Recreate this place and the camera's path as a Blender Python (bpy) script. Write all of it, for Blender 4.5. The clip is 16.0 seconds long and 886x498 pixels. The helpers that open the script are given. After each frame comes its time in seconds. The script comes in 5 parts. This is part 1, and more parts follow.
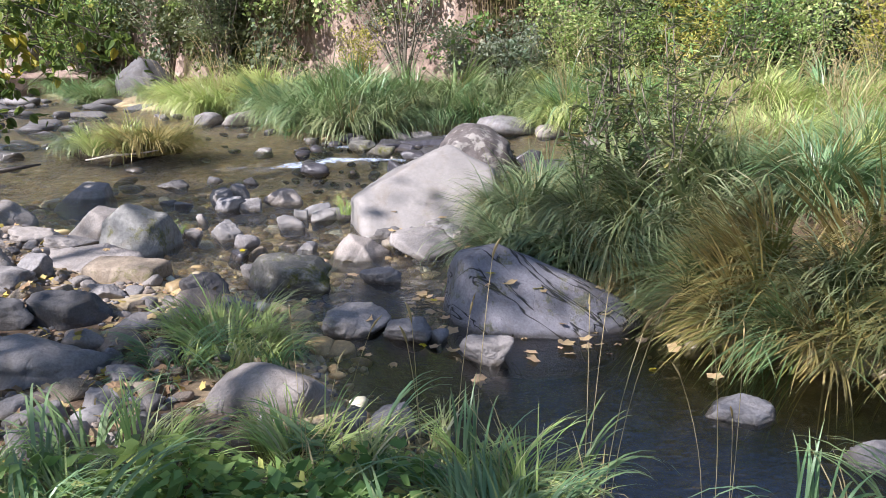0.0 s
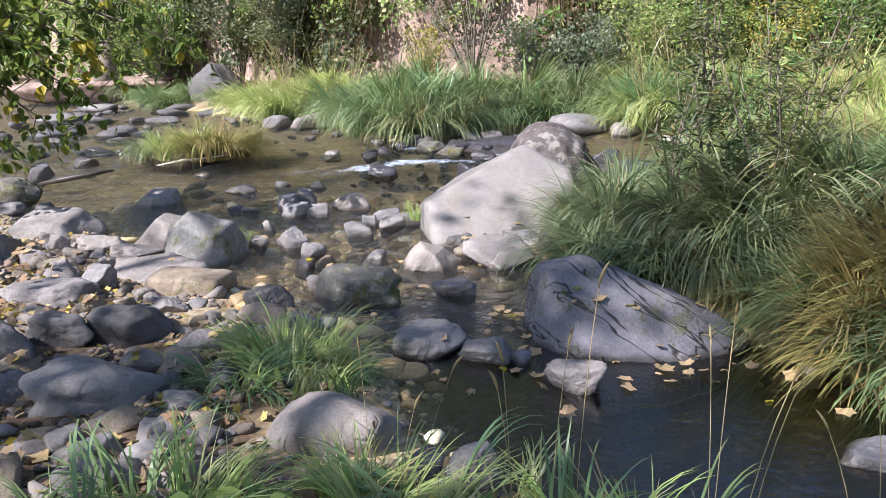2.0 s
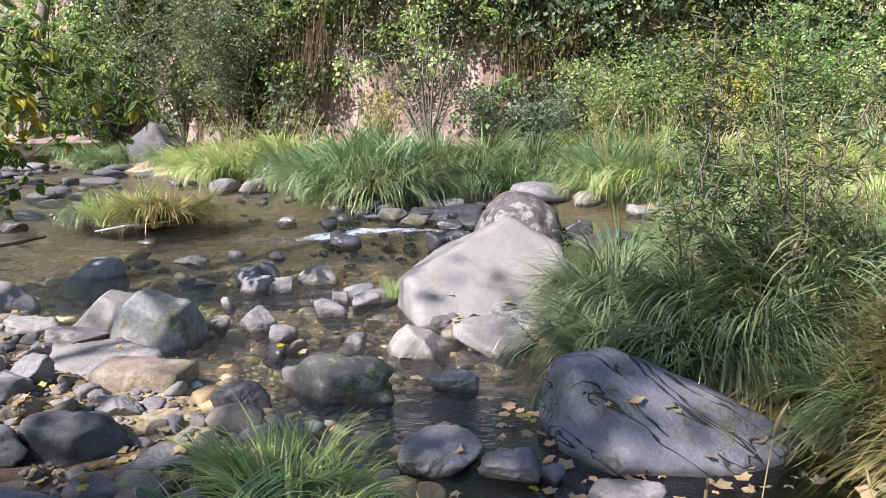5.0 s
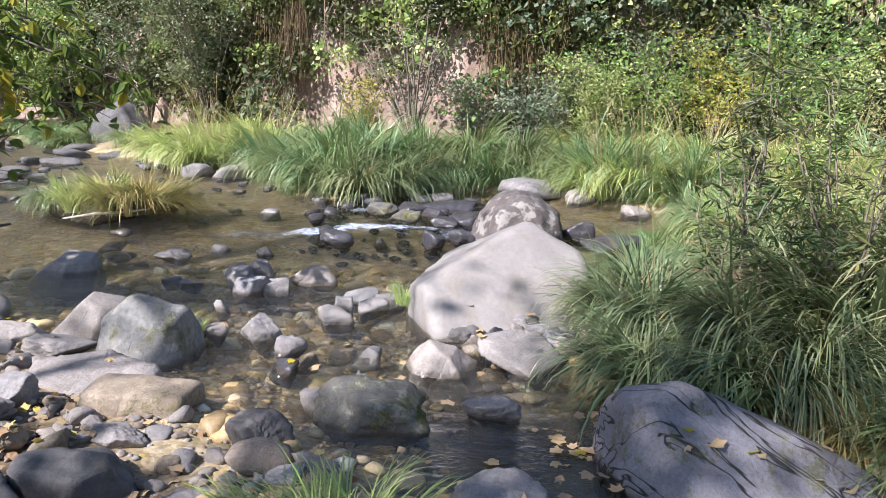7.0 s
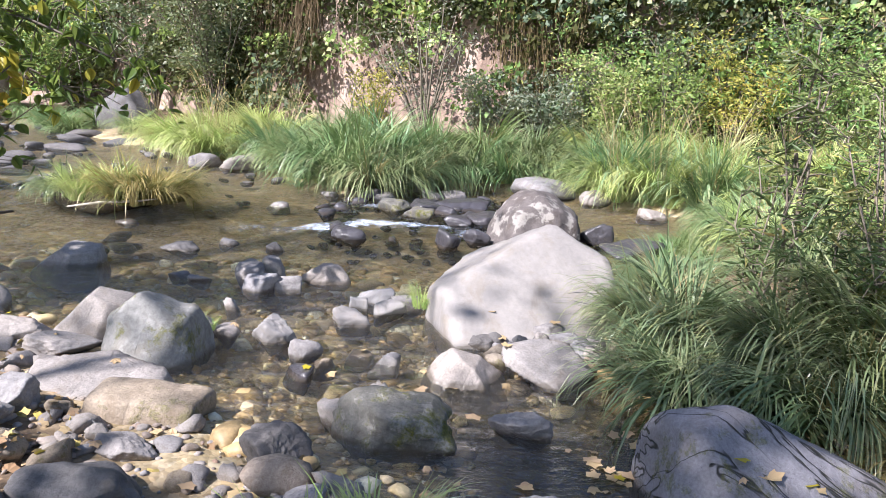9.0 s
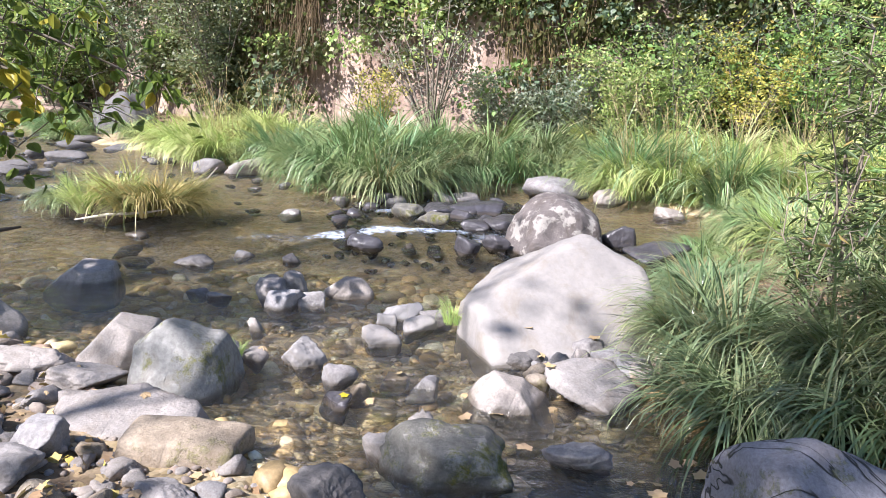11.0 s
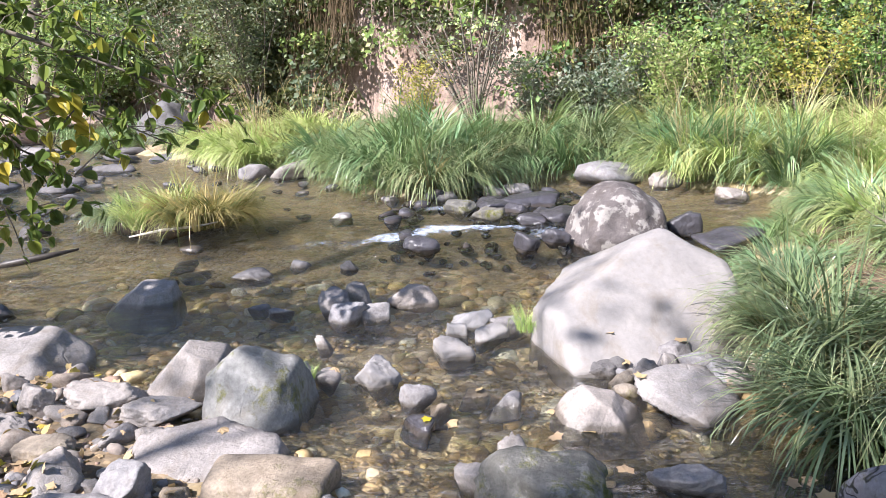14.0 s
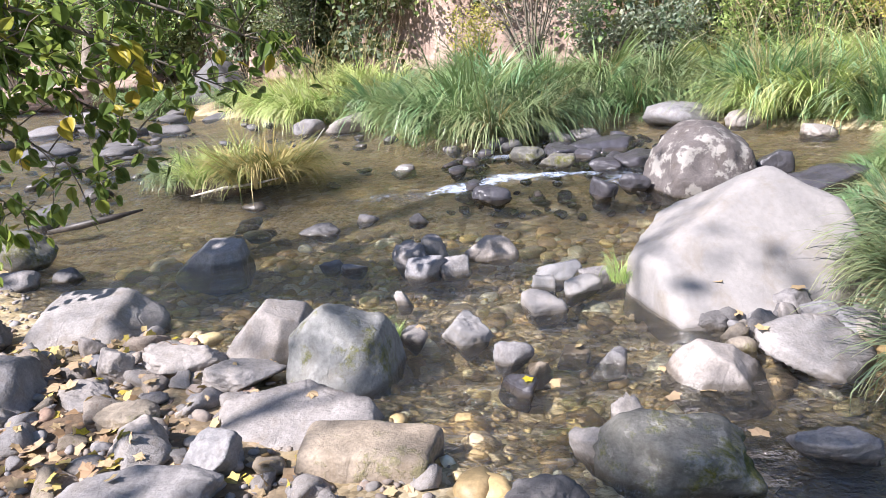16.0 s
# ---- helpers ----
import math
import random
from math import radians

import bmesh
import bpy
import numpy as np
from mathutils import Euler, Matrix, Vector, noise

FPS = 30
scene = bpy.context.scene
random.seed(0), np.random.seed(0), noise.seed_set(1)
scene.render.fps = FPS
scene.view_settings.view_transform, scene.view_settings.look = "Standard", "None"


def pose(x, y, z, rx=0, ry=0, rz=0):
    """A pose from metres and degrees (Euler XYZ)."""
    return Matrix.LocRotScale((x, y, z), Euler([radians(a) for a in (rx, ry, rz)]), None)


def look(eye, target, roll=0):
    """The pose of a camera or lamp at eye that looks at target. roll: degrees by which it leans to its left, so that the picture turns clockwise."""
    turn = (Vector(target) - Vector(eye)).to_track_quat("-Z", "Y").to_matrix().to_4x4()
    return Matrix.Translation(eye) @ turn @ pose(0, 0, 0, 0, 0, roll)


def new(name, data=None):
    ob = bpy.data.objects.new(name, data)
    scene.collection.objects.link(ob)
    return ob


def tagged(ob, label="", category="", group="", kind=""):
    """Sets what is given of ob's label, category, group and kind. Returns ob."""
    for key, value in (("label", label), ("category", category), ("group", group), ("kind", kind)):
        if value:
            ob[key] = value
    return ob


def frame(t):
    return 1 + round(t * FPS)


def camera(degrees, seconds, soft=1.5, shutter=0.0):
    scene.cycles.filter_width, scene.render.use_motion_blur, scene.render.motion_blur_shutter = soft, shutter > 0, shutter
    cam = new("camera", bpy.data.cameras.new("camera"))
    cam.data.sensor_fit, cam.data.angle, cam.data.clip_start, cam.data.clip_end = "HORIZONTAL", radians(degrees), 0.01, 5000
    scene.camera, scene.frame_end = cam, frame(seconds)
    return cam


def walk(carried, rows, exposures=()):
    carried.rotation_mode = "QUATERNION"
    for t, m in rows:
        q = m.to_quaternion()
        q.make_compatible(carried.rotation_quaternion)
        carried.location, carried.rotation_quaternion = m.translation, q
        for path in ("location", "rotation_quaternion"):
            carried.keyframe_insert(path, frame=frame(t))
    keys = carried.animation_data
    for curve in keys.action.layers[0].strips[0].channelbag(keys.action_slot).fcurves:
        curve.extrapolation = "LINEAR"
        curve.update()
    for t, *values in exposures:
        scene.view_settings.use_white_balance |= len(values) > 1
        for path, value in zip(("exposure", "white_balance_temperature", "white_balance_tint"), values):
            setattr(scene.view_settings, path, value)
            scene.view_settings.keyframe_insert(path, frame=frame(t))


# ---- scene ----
cam = camera(62.3, 16.0, soft=0.8)
METRES, EYE, TILT, LEAN, TURN = 3.4, 1.73, -15.0, 0.0, 0.0
ROWS = [
    (0.0, 0.0, 0.0, 0.0, 0.0, 0.0, -0.0),
    (0.5, -0.0115, 0.0282, 0.0034, 1.14, 0.54, 0.11),
    (1.0, -0.0089, 0.0674, 0.0118, 3.16, 0.24, -0.42),
    (1.5, -0.0136, 0.0981, 0.0176, 4.47, -0.32, -0.46),
    (2.0, -0.0257, 0.1203, 0.023, 5.15, -0.05, 0.13),
    (2.5, -0.0546, 0.1477, 0.0318, 4.42, 3.78, -0.66),
    (3.0, -0.0781, 0.1747, 0.0339, 3.99, 4.4, -0.59),
    (3.5, -0.0916, 0.196, 0.0412, 3.38, 4.27, -0.15),
    (4.0, -0.1048, 0.2131, 0.0521, 2.5, 4.5, 0.13),
    (4.5, -0.1256, 0.2498, 0.0586, 1.2, 4.88, 0.21),
    (7.0, -0.2951, 0.4234, 0.1214, -3.04, 3.94, -1.21),
    (7.5, -0.3181, 0.4575, 0.134, -4.72, 3.75, -1.53),
    (8.0, -0.3318, 0.4714, 0.1392, -5.07, 3.82, -2.09),
    (8.5, -0.3343, 0.4844, 0.1412, -4.14, 3.45, -2.54),
    (9.0, -0.3401, 0.5017, 0.14, -3.09, 3.59, -2.8),
    (9.5, -0.3594, 0.5194, 0.1483, -2.09, 4.0, -3.25),
    (10.0, -0.3853, 0.5417, 0.1602, -2.32, 3.88, -2.89),
    (12.5, -0.4327, 0.5875, 0.2131, -3.84, 1.85, -0.06),
    (13.0, -0.4427, 0.6044, 0.2168, -2.53, 1.71, 0.46),
    (13.5, -0.4599, 0.6246, 0.2243, -1.19, 1.86, 0.99),
    (14.0, -0.4751, 0.6379, 0.2352, 0.03, 2.02, 1.59),
    (14.5, -0.4894, 0.6508, 0.2377, 1.3, 1.89, 1.85),
    (15.0, -0.5029, 0.6638, 0.2415, 2.75, 1.19, 1.56),
    (15.5, -0.5202, 0.6912, 0.242, 4.0, -0.12, 2.19),
    (16.0, -0.5531, 0.7444, 0.2291, 3.78, -1.38, 3.18),
]
walk(cam, [(t, pose(0, 0, EYE, TILT, LEAN, TURN) @ pose(METRES * x, METRES * y, METRES * z, 90 + pitch, roll, yaw)) for t, x, y, z, yaw, pitch, roll in ROWS],
     exposures=[(0.0, 1.12, 5780, 18), (4.5, 1.12, 5780, 18), (7.0, 1.18, 5780, 18), (10.0, 1.46, 5780, 18), (12.5, 1.48, 5780, 18), (16.0, 1.42, 5780, 18)])

# ---------------------------------------------------------------- light
SUN_DIR = Vector((-0.58, -0.42, 0.70)).normalized()      # towards the sun
world = bpy.data.worlds.new("sky")
scene.world = world
world.use_nodes = True
wn = world.node_tree
sky = wn.nodes.new("ShaderNodeTexSky")
sky.sky_type = 'NISHITA'
sky.sun_disc = False
sky.sun_elevation = math.asin(SUN_DIR.z)
sky.sun_rotation = math.atan2(SUN_DIR.x, SUN_DIR.y)
wn.links.new(sky.outputs[0], wn.nodes["Background"].inputs[0])
wn.nodes["Background"].inputs[1].default_value = 0.072
sun = new("sun", bpy.data.lights.new("sun", 'SUN'))
sun.data.energy = 4.9
sun.data.angle = radians(0.8)
sun.data.color = (1.0, 0.93, 0.82)
sun.matrix_world = look(SUN_DIR * 40, (0, 0, 0))

# ---------------------------------------------------------------- materials


class Nodes:
    """A short way to write node trees."""

    def __init__(self, name):
        self.mat = bpy.data.materials.new(name)
        self.mat.use_nodes = True
        self.t = self.mat.node_tree
        self.bsdf = self.t.nodes["Principled BSDF"]
        self.out = self.t.nodes["Material Output"]

    def node(self, kind, **inputs):
        n = self.t.nodes.new("ShaderNode" + kind)
        for k, v in inputs.items():
            s = n.inputs[k.replace("_", " ")]
            if isinstance(v, bpy.types.NodeSocket):
                self.t.links.new(v, s)
            else:
                s.default_value = v
        return n

    def link(self, a, b):
        self.t.links.new(a, b)

    def ramp(self, fac, stops):
        r = self.t.nodes.new("ShaderNodeValToRGB")
        e = r.color_ramp.elements
        while len(e) < len(stops):
            e.new(0.5)
        for el, (p, c) in zip(e, stops):
            el.position = p
            el.color = (c, c, c, 1) if isinstance(c, (int, float)) else (*c, 1)
        self.link(fac, r.inputs[0])
        return r.outputs[0]

    def mix(self, fac, a, b, blend='MIX'):
        m = self.t.nodes.new("ShaderNodeMix")
        m.data_type = 'RGBA'
        m.blend_type = blend
        for s, v in ((m.inputs[0], fac), (m.inputs[6], a), (m.inputs[7], b)):
            if isinstance(v, bpy.types.NodeSocket):
                self.link(v, s)
            elif isinstance(v, (int, float)):
                s.default_value = v
            else:
                s.default_value = (*v, 1)
        return m.outputs[2]

    def math(self, op, a, b=0.0):
        m = self.t.nodes.new("ShaderNodeMath")
        m.operation = op
        for s, v in ((m.inputs[0], a), (m.inputs[1], b)):
            if isinstance(v, bpy.types.NodeSocket):
                self.link(v, s)
            else:
                s.default_value = v
        return m.outputs[0]

    def coords(self, kind="Object"):
        return self.t.nodes.new("ShaderNodeTexCoord").outputs[kind]

    def noise(self, vec, scale, detail=4.0, rough=0.6, distort=0.0):
        return self.node("TexNoise", Vector=vec, Scale=scale, Detail=detail, Roughness=rough, Distortion=distort).outputs[0]

    def bump(self, height, strength=0.3, distance=0.02):
        b = self.node("Bump", Height=height, Strength=strength, Distance=distance)
        self.link(b.outputs[0], self.bsdf.inputs["Normal"])
        return b.outputs[0]


def rock_material(name, light, dark, moss=0.0, veins=0.0, lichen_dapple=0.0, rough=0.8, wet=True, grain=1.0):
    n = Nodes(name)
    world_pos = n.t.nodes.new("ShaderNodeNewGeometry").outputs["Position"]
    vec = n.coords()
    info = n.t.nodes.new("ShaderNodeObjectInfo")
    big = n.noise(vec, 2.2, 3, 0.55)
    mid = n.noise(vec, 9.0, 6, 0.65, 0.4)
    fine = n.noise(vec, 70.0 * grain, 3, 0.6)
    col = n.mix(n.ramp(mid, [(0.3, 0.0), (0.7, 1.0)]), dark, light)
    col = n.mix(n.ramp(big, [(0.35, 0.0), (0.7, 0.45)]), col, [c * 0.72 for c in light])
    col = n.mix(0.5 if rough > 0.75 else 0.22, col, n.ramp(fine, [(0.25, 0.3), (0.6, 0.62), (0.8, 0.75)]), 'OVERLAY')
    tint = n.ramp(info.outputs["Random"], [(0.0, (0.80, 0.80, 0.82)), (0.4, (1.0, 0.96, 0.93)), (0.7, (1.0, 1.0, 1.0)), (1.0, (0.90, 0.93, 1.0))])
    col = n.mix(0.7, col, tint, 'MULTIPLY')
    speck = n.node("TexVoronoi", Vector=vec, Scale=26.0).outputs[0]
    col = n.mix(n.math('MULTIPLY', n.ramp(speck, [(0.04, 1.0), (0.1, 0.0)]), 0.35 if rough > 0.75 else 0.08), col, [c * 0.35 for c in dark])
    height = n.math('ADD', n.math('MULTIPLY', mid, 1.0), n.math('MULTIPLY', fine, 0.25))
    warp = n.node("VectorMath")
    warp.operation = 'ADD'
    n.link(vec, warp.inputs[0])
    n.link(n.node("TexNoise", Vector=vec, Scale=1.6, Detail=3.0).outputs[1], warp.inputs[1])
    crack = n.node("TexVoronoi", Vector=warp.outputs[0], Scale=2.0)
    crack.feature = 'DISTANCE_TO_EDGE'
    seam = n.math('MULTIPLY', n.ramp(crack.outputs[0], [(0.0, 1.0), (0.012, 0.7), (0.035, 0.0)]), n.ramp(n.noise(vec, 3.3, 3), [(0.48, 0.0), (0.62, 1.0)]))
    col = n.mix(n.math('MULTIPLY', seam, 0.0 if rough < 0.75 else 0.22), col, [q * 0.45 for q in dark])
    stain = n.ramp(n.noise(vec, 3.7, 7, 0.72, 0.8), [(0.50, 0.0), (0.66, 0.55)])
    col = n.mix(stain, col, (dark[0] * 0.85, dark[1] * 0.74, dark[2] * 0.58))
    height = n.math('SUBTRACT', height, n.math('MULTIPLY', seam, 0.0 if rough < 0.75 else 0.3))
    height = n.math('ADD', height, n.math('MULTIPLY', n.noise(vec, 28.0, 5, 0.7), 0.5))
    if veins:
        turn = n.node("CombineXYZ")
        for k, axis_dir in enumerate(((2.9, 3.5, 1.8), (0.85, -0.40, -0.58), (0.5, -1.2, 1.5))):
            dot = n.node("VectorMath", Vector=vec)
            dot.operation = 'DOT_PRODUCT'
            dot.inputs[1].default_value = axis_dir
            n.link(dot.outputs["Value"], turn.inputs[k])
        field = n.noise(turn.outputs[0], 1.25, 3, 0.55, 0.7)
        line = n.ramp(n.math('ABSOLUTE', n.math('SUBTRACT', field, 0.5)), [(0.0, 1.0), (0.007, 0.85), (0.017, 0.0)])
        field2 = n.noise(turn.outputs[0], 3.2, 4, 0.6, 0.6)
        line2 = n.ramp(n.math('ABSOLUTE', n.math('SUBTRACT', field2, 0.47)), [(0.0, 0.4), (0.009, 0.0)])
        line = n.math('MAXIMUM', line, n.math('MULTIPLY', line2, n.ramp(n.noise(vec, 3.0, 4), [(0.45, 0.0), (0.55, 1.0)])))
        col = n.mix(n.math('MULTIPLY', line, veins), col, (0.018, 0.017, 0.013))
        height = n.math('SUBTRACT', height, n.math('MULTIPLY', line, 1.2))
    if lichen_dapple:
        # pale spots: lichen on the mossy stone, painted sun dapple on the rounded boulder
        spot = n.ramp(n.noise(vec, 5.0, 5, 0.7), [(0.52, 0.0), (0.58, 1.0)])
        col = n.mix(n.math('MULTIPLY', spot, lichen_dapple), col, (0.50, 0.47, 0.42))
    if moss:
        m = n.ramp(n.noise(vec, 4.5, 6, 0.75), [(0.56 - 0.12 * moss, 0.0), (0.62, 1.0)])
        m = n.math('MULTIPLY', m, min(1.0, 0.5 + moss))
        mcol = n.ramp(fine, [(0.3, (0.035, 0.04, 0.006)), (0.7, (0.16, 0.15, 0.025))])
        col = n.mix(m, col, mcol)
        height = n.math('ADD', height, n.math('MULTIPLY', m, 0.4))
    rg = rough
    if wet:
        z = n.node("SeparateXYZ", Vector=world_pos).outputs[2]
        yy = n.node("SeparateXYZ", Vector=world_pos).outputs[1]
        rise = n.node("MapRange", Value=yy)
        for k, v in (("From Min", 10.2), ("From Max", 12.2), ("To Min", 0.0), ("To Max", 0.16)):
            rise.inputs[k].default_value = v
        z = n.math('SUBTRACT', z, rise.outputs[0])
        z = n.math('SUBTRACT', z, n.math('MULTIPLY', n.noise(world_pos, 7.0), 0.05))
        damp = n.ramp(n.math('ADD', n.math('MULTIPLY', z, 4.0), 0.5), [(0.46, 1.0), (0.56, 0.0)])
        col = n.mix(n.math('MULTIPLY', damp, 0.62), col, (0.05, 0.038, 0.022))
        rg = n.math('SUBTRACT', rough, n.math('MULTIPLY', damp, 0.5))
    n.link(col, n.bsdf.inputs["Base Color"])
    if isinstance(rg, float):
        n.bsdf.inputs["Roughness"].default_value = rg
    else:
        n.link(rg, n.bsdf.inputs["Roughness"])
    n.bump(height, 0.55 if rough != 0.7 else 0.25, 0.022)
    return n.mat


def leaf_material(name, stops, trans=0.35, gloss=0.45, grass=False):
    """Leaves and blades; those of grass share their tone within a lock and dry out towards the tip."""
    n = Nodes(name)
    rnd = n.t.nodes.new("ShaderNodeNewGeometry").outputs["Random Per Island"]
    if grass:
        lock = n.node("Attribute")
        lock.attribute_name = "lock"
        rnd = n.math('ADD', n.math('MULTIPLY', rnd, 0.4), n.math('MULTIPLY', lock.outputs["Fac"], 0.6))
    info = n.t.nodes.new("ShaderNodeObjectInfo").outputs["Random"]
    pos = n.t.nodes.new("ShaderNodeNewGeometry").outputs["Position"]
    col = n.ramp(rnd, stops)
    patch = n.ramp(n.noise(pos, 1.1, 3), [(0.3, (0.72, 0.74, 0.70)), (0.7, (1.2, 1.15, 1.0))])
    col = n.mix(0.8, col, patch, 'MULTIPLY')
    col = n.mix(n.math('MULTIPLY', info, 0.30), col, (0.36, 0.31, 0.08))
    if grass:
        along = n.node("Attribute")
        along.attribute_name = "along"
        col = n.mix(n.ramp(along.outputs["Fac"], [(0.70, 0.0), (1.0, 0.45)]), col, (0.42, 0.36, 0.16))
    n.link(col, n.bsdf.inputs["Base Color"])
    n.bsdf.inputs["Roughness"].default_value = gloss
    n.bsdf.inputs["Specular IOR Level"].default_value = 0.35
    t = n.node("BsdfTranslucent", Color=n.mix(0.35, col, (0.38, 0.46, 0.12)))
    m = n.node("MixShader", Fac=trans)
    n.link(n.bsdf.outputs[0], m.inputs[1])
    n.link(t.outputs[0], m.inputs[2])
    n.link(m.outputs[0], n.out.inputs[0])
    return n.mat


def plain_material(name, a, b, scale=12.0, rough=0.8, bump=0.3):
    n = Nodes(name)
    f = n.noise(n.coords(), scale, 5, 0.65)
    n.link(n.ramp(f, [(0.3, a), (0.7, b)]), n.bsdf.inputs["Base Color"])
    n.bsdf.inputs["Roughness"].default_value = rough
    n.bump(f, bump, 0.01)
    return n.mat


def water_material():
    n = Nodes("stream_water")
    pos = n.t.nodes.new("ShaderNodeNewGeometry").outputs["Position"]
    rough_zone = n.node("Attribute")
    rough_zone.attribute_name = "riffle"
    foam_zone = n.node("Attribute")
    foam_zone.attribute_name = "foam"
    st = n.node("Mapping", Vector=pos)
    st.inputs["Rotation"].default_value = (0, 0, radians(-38))
    st.inputs["Scale"].default_value = (1.0, 2.3, 1.0)
    r1 = n.noise(st.outputs[0], 3.0, 3, 0.55, 0.5)
    r2 = n.noise(st.outputs[0], 13.0, 3, 0.6, 0.8)
    r3 = n.noise(pos, 34.0, 2, 0.5)
    amp = n.math('ADD', n.math('MULTIPLY', rough_zone.outputs["Fac"], 3.0), 0.035)
    h = n.math('ADD', n.math('MULTIPLY', r1, 0.8), n.math('ADD', n.math('MULTIPLY', r2, 0.6), n.math('MULTIPLY', r3, 0.15)))
    b = n.node("Bump", Height=n.math('MULTIPLY', h, amp), Strength=1.0, Distance=0.20)
    gl = n.node("BsdfGlossy", Color=(1, 1, 1, 1), Roughness=0.03, Normal=b.outputs[0])
    tr = n.node("BsdfTransparent", Color=(0.965, 0.955, 0.87, 1))
    gentle = n.node("Bump", Height=n.math('MULTIPLY', h, amp), Strength=1.0, Distance=0.11)
    fr = n.node("Fresnel", IOR=1.45, Normal=gentle.outputs[0])
    m = n.node("MixShader", Fac=n.math('MINIMUM', n.math('ADD', n.math('MULTIPLY', fr.outputs[0], 1.3), 0.055), 1.0))
    n.link(tr.outputs[0], m.inputs[1])
    n.link(gl.outputs[0], m.inputs[2])
    fo = n.node("BsdfDiffuse", Color=(0.46, 0.52, 0.63, 1))
    spat = n.noise(st.outputs[0], 9.0, 6, 0.75, 1.0)
    ff = n.math('ADD', n.math('MULTIPLY', foam_zone.outputs["Fac"], 0.62), n.math('MULTIPLY', n.math('SUBTRACT', spat, 0.5), 2.0))
    ff = n.math('MULTIPLY', n.ramp(ff, [(0.26, 0.0), (0.72, 0.78)]), n.ramp(foam_zone.outputs["Fac"], [(0.05, 0.0), (0.4, 1.0)]))
    m2 = n.node("MixShader", Fac=ff)
    n.link(m.outputs[0], m2.inputs[1])
    n.link(fo.outputs[0], m2.inputs[2])
    n.link(m2.outputs[0], n.out.inputs[0])
    return n.mat


def ground_material():
    n = Nodes("stream_bed_and_bank")
    pos = n.t.nodes.new("ShaderNodeNewGeometry").outputs["Position"]
    bed = n.node("Attribute")
    bed.attribute_name = "bed"
    v = n.node("TexVoronoi", Vector=pos, Scale=11.0, Randomness=1.0)
    v2 = n.node("TexVoronoi", Vector=pos, Scale=31.0, Randomness=1.0)
    stone = n.ramp(n.node("SeparateXYZ", Vector=v.outputs["Color"]).outputs[0], [(0.0, (0.28, 0.21, 0.11)), (0.35, (0.48, 0.37, 0.19)), (0.6, (0.42, 0.36, 0.25)), (0.85, (0.58, 0.43, 0.21)), (1.0, (0.60, 0.53, 0.41))])
    grit = n.ramp(n.node("SeparateXYZ", Vector=v2.outputs["Color"]).outputs[1], [(0.0, (0.12, 0.09, 0.05)), (0.5, (0.31, 0.24, 0.13)), (1.0, (0.45, 0.38, 0.27))])
    big = n.ramp(n.noise(pos, 1.4, 5, 0.7), [(0.35, 0.0), (0.65, 1.0)])
    gravel = n.mix(big, stone, grit)
    gravel = n.mix(n.ramp(n.noise(pos, 2.3, 5, 0.7), [(0.45, 0.0), (0.70, 0.45)]), gravel, (0.16, 0.135, 0.05))
    soil = n.ramp(n.noise(pos, 14.0, 6, 0.75), [(0.3, (0.055, 0.038, 0.022)), (0.55, (0.15, 0.10, 0.06)), (0.75, (0.26, 0.19, 0.12))])
    litter = n.node("TexVoronoi", Vector=pos, Scale=16.0)
    soil = n.mix(n.ramp(litter.outputs[0], [(0.22, 0.55), (0.34, 0.0)]), soil, n.ramp(n.node("SeparateXYZ", Vector=litter.outputs["Color"]).outputs[0], [(0.0, (0.20, 0.10, 0.05)), (0.5, (0.33, 0.20, 0.09)), (1.0, (0.38, 0.29, 0.17))]))
    # deep pool bed, with the shade that falls on it painted in dark
    pool_shade = n.node("Attribute")
    pool_shade.attribute_name = "pool_shade"
    gravel = n.mix(n.math('MULTIPLY', pool_shade.outputs["Fac"], 0.9), gravel, (0.045, 0.034, 0.018))
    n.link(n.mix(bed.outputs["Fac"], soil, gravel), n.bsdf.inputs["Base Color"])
    n.bsdf.inputs["Roughness"].default_value = 0.9
    h = n.math('ADD', n.math('MULTIPLY', n.math('SUBTRACT', 1.0, v.outputs[0]), 1.0), n.math('MULTIPLY', v2.outputs[0], -0.4))
    n.bump(h, 0.6, 0.02)
    return n.mat


def cliff_material():
    n = Nodes("pink_earth_cliff")
    pos = n.t.nodes.new("ShaderNodeNewGeometry").outputs["Position"]
    st = n.node("Mapping", Vector=pos)
    st.inputs["Scale"].default_value = (1.0, 1.0, 0.35)
    f = n.noise(st.outputs[0], 0.8, 7, 0.7, 0.6)
    g = n.noise(pos, 6.0, 6, 0.7)
    col = n.ramp(f, [(0.28, (0.075, 0.05, 0.038)), (0.45, (0.26, 0.185, 0.145)), (0.58, (0.42, 0.31, 0.25)), (0.75, (0.52, 0.42, 0.35))])
    col = n.mix(0.55, col, n.ramp(g, [(0.3, 0.25), (0.7, 0.75)]), 'OVERLAY')
    n.link(col, n.bsdf.inputs["Base Color"])
    n.bsdf.inputs["Roughness"].default_value = 0.95
    n.bump(n.math('ADD', f, n.math('MULTIPLY', g, 0.5)), 0.8, 0.15)
    return n.mat


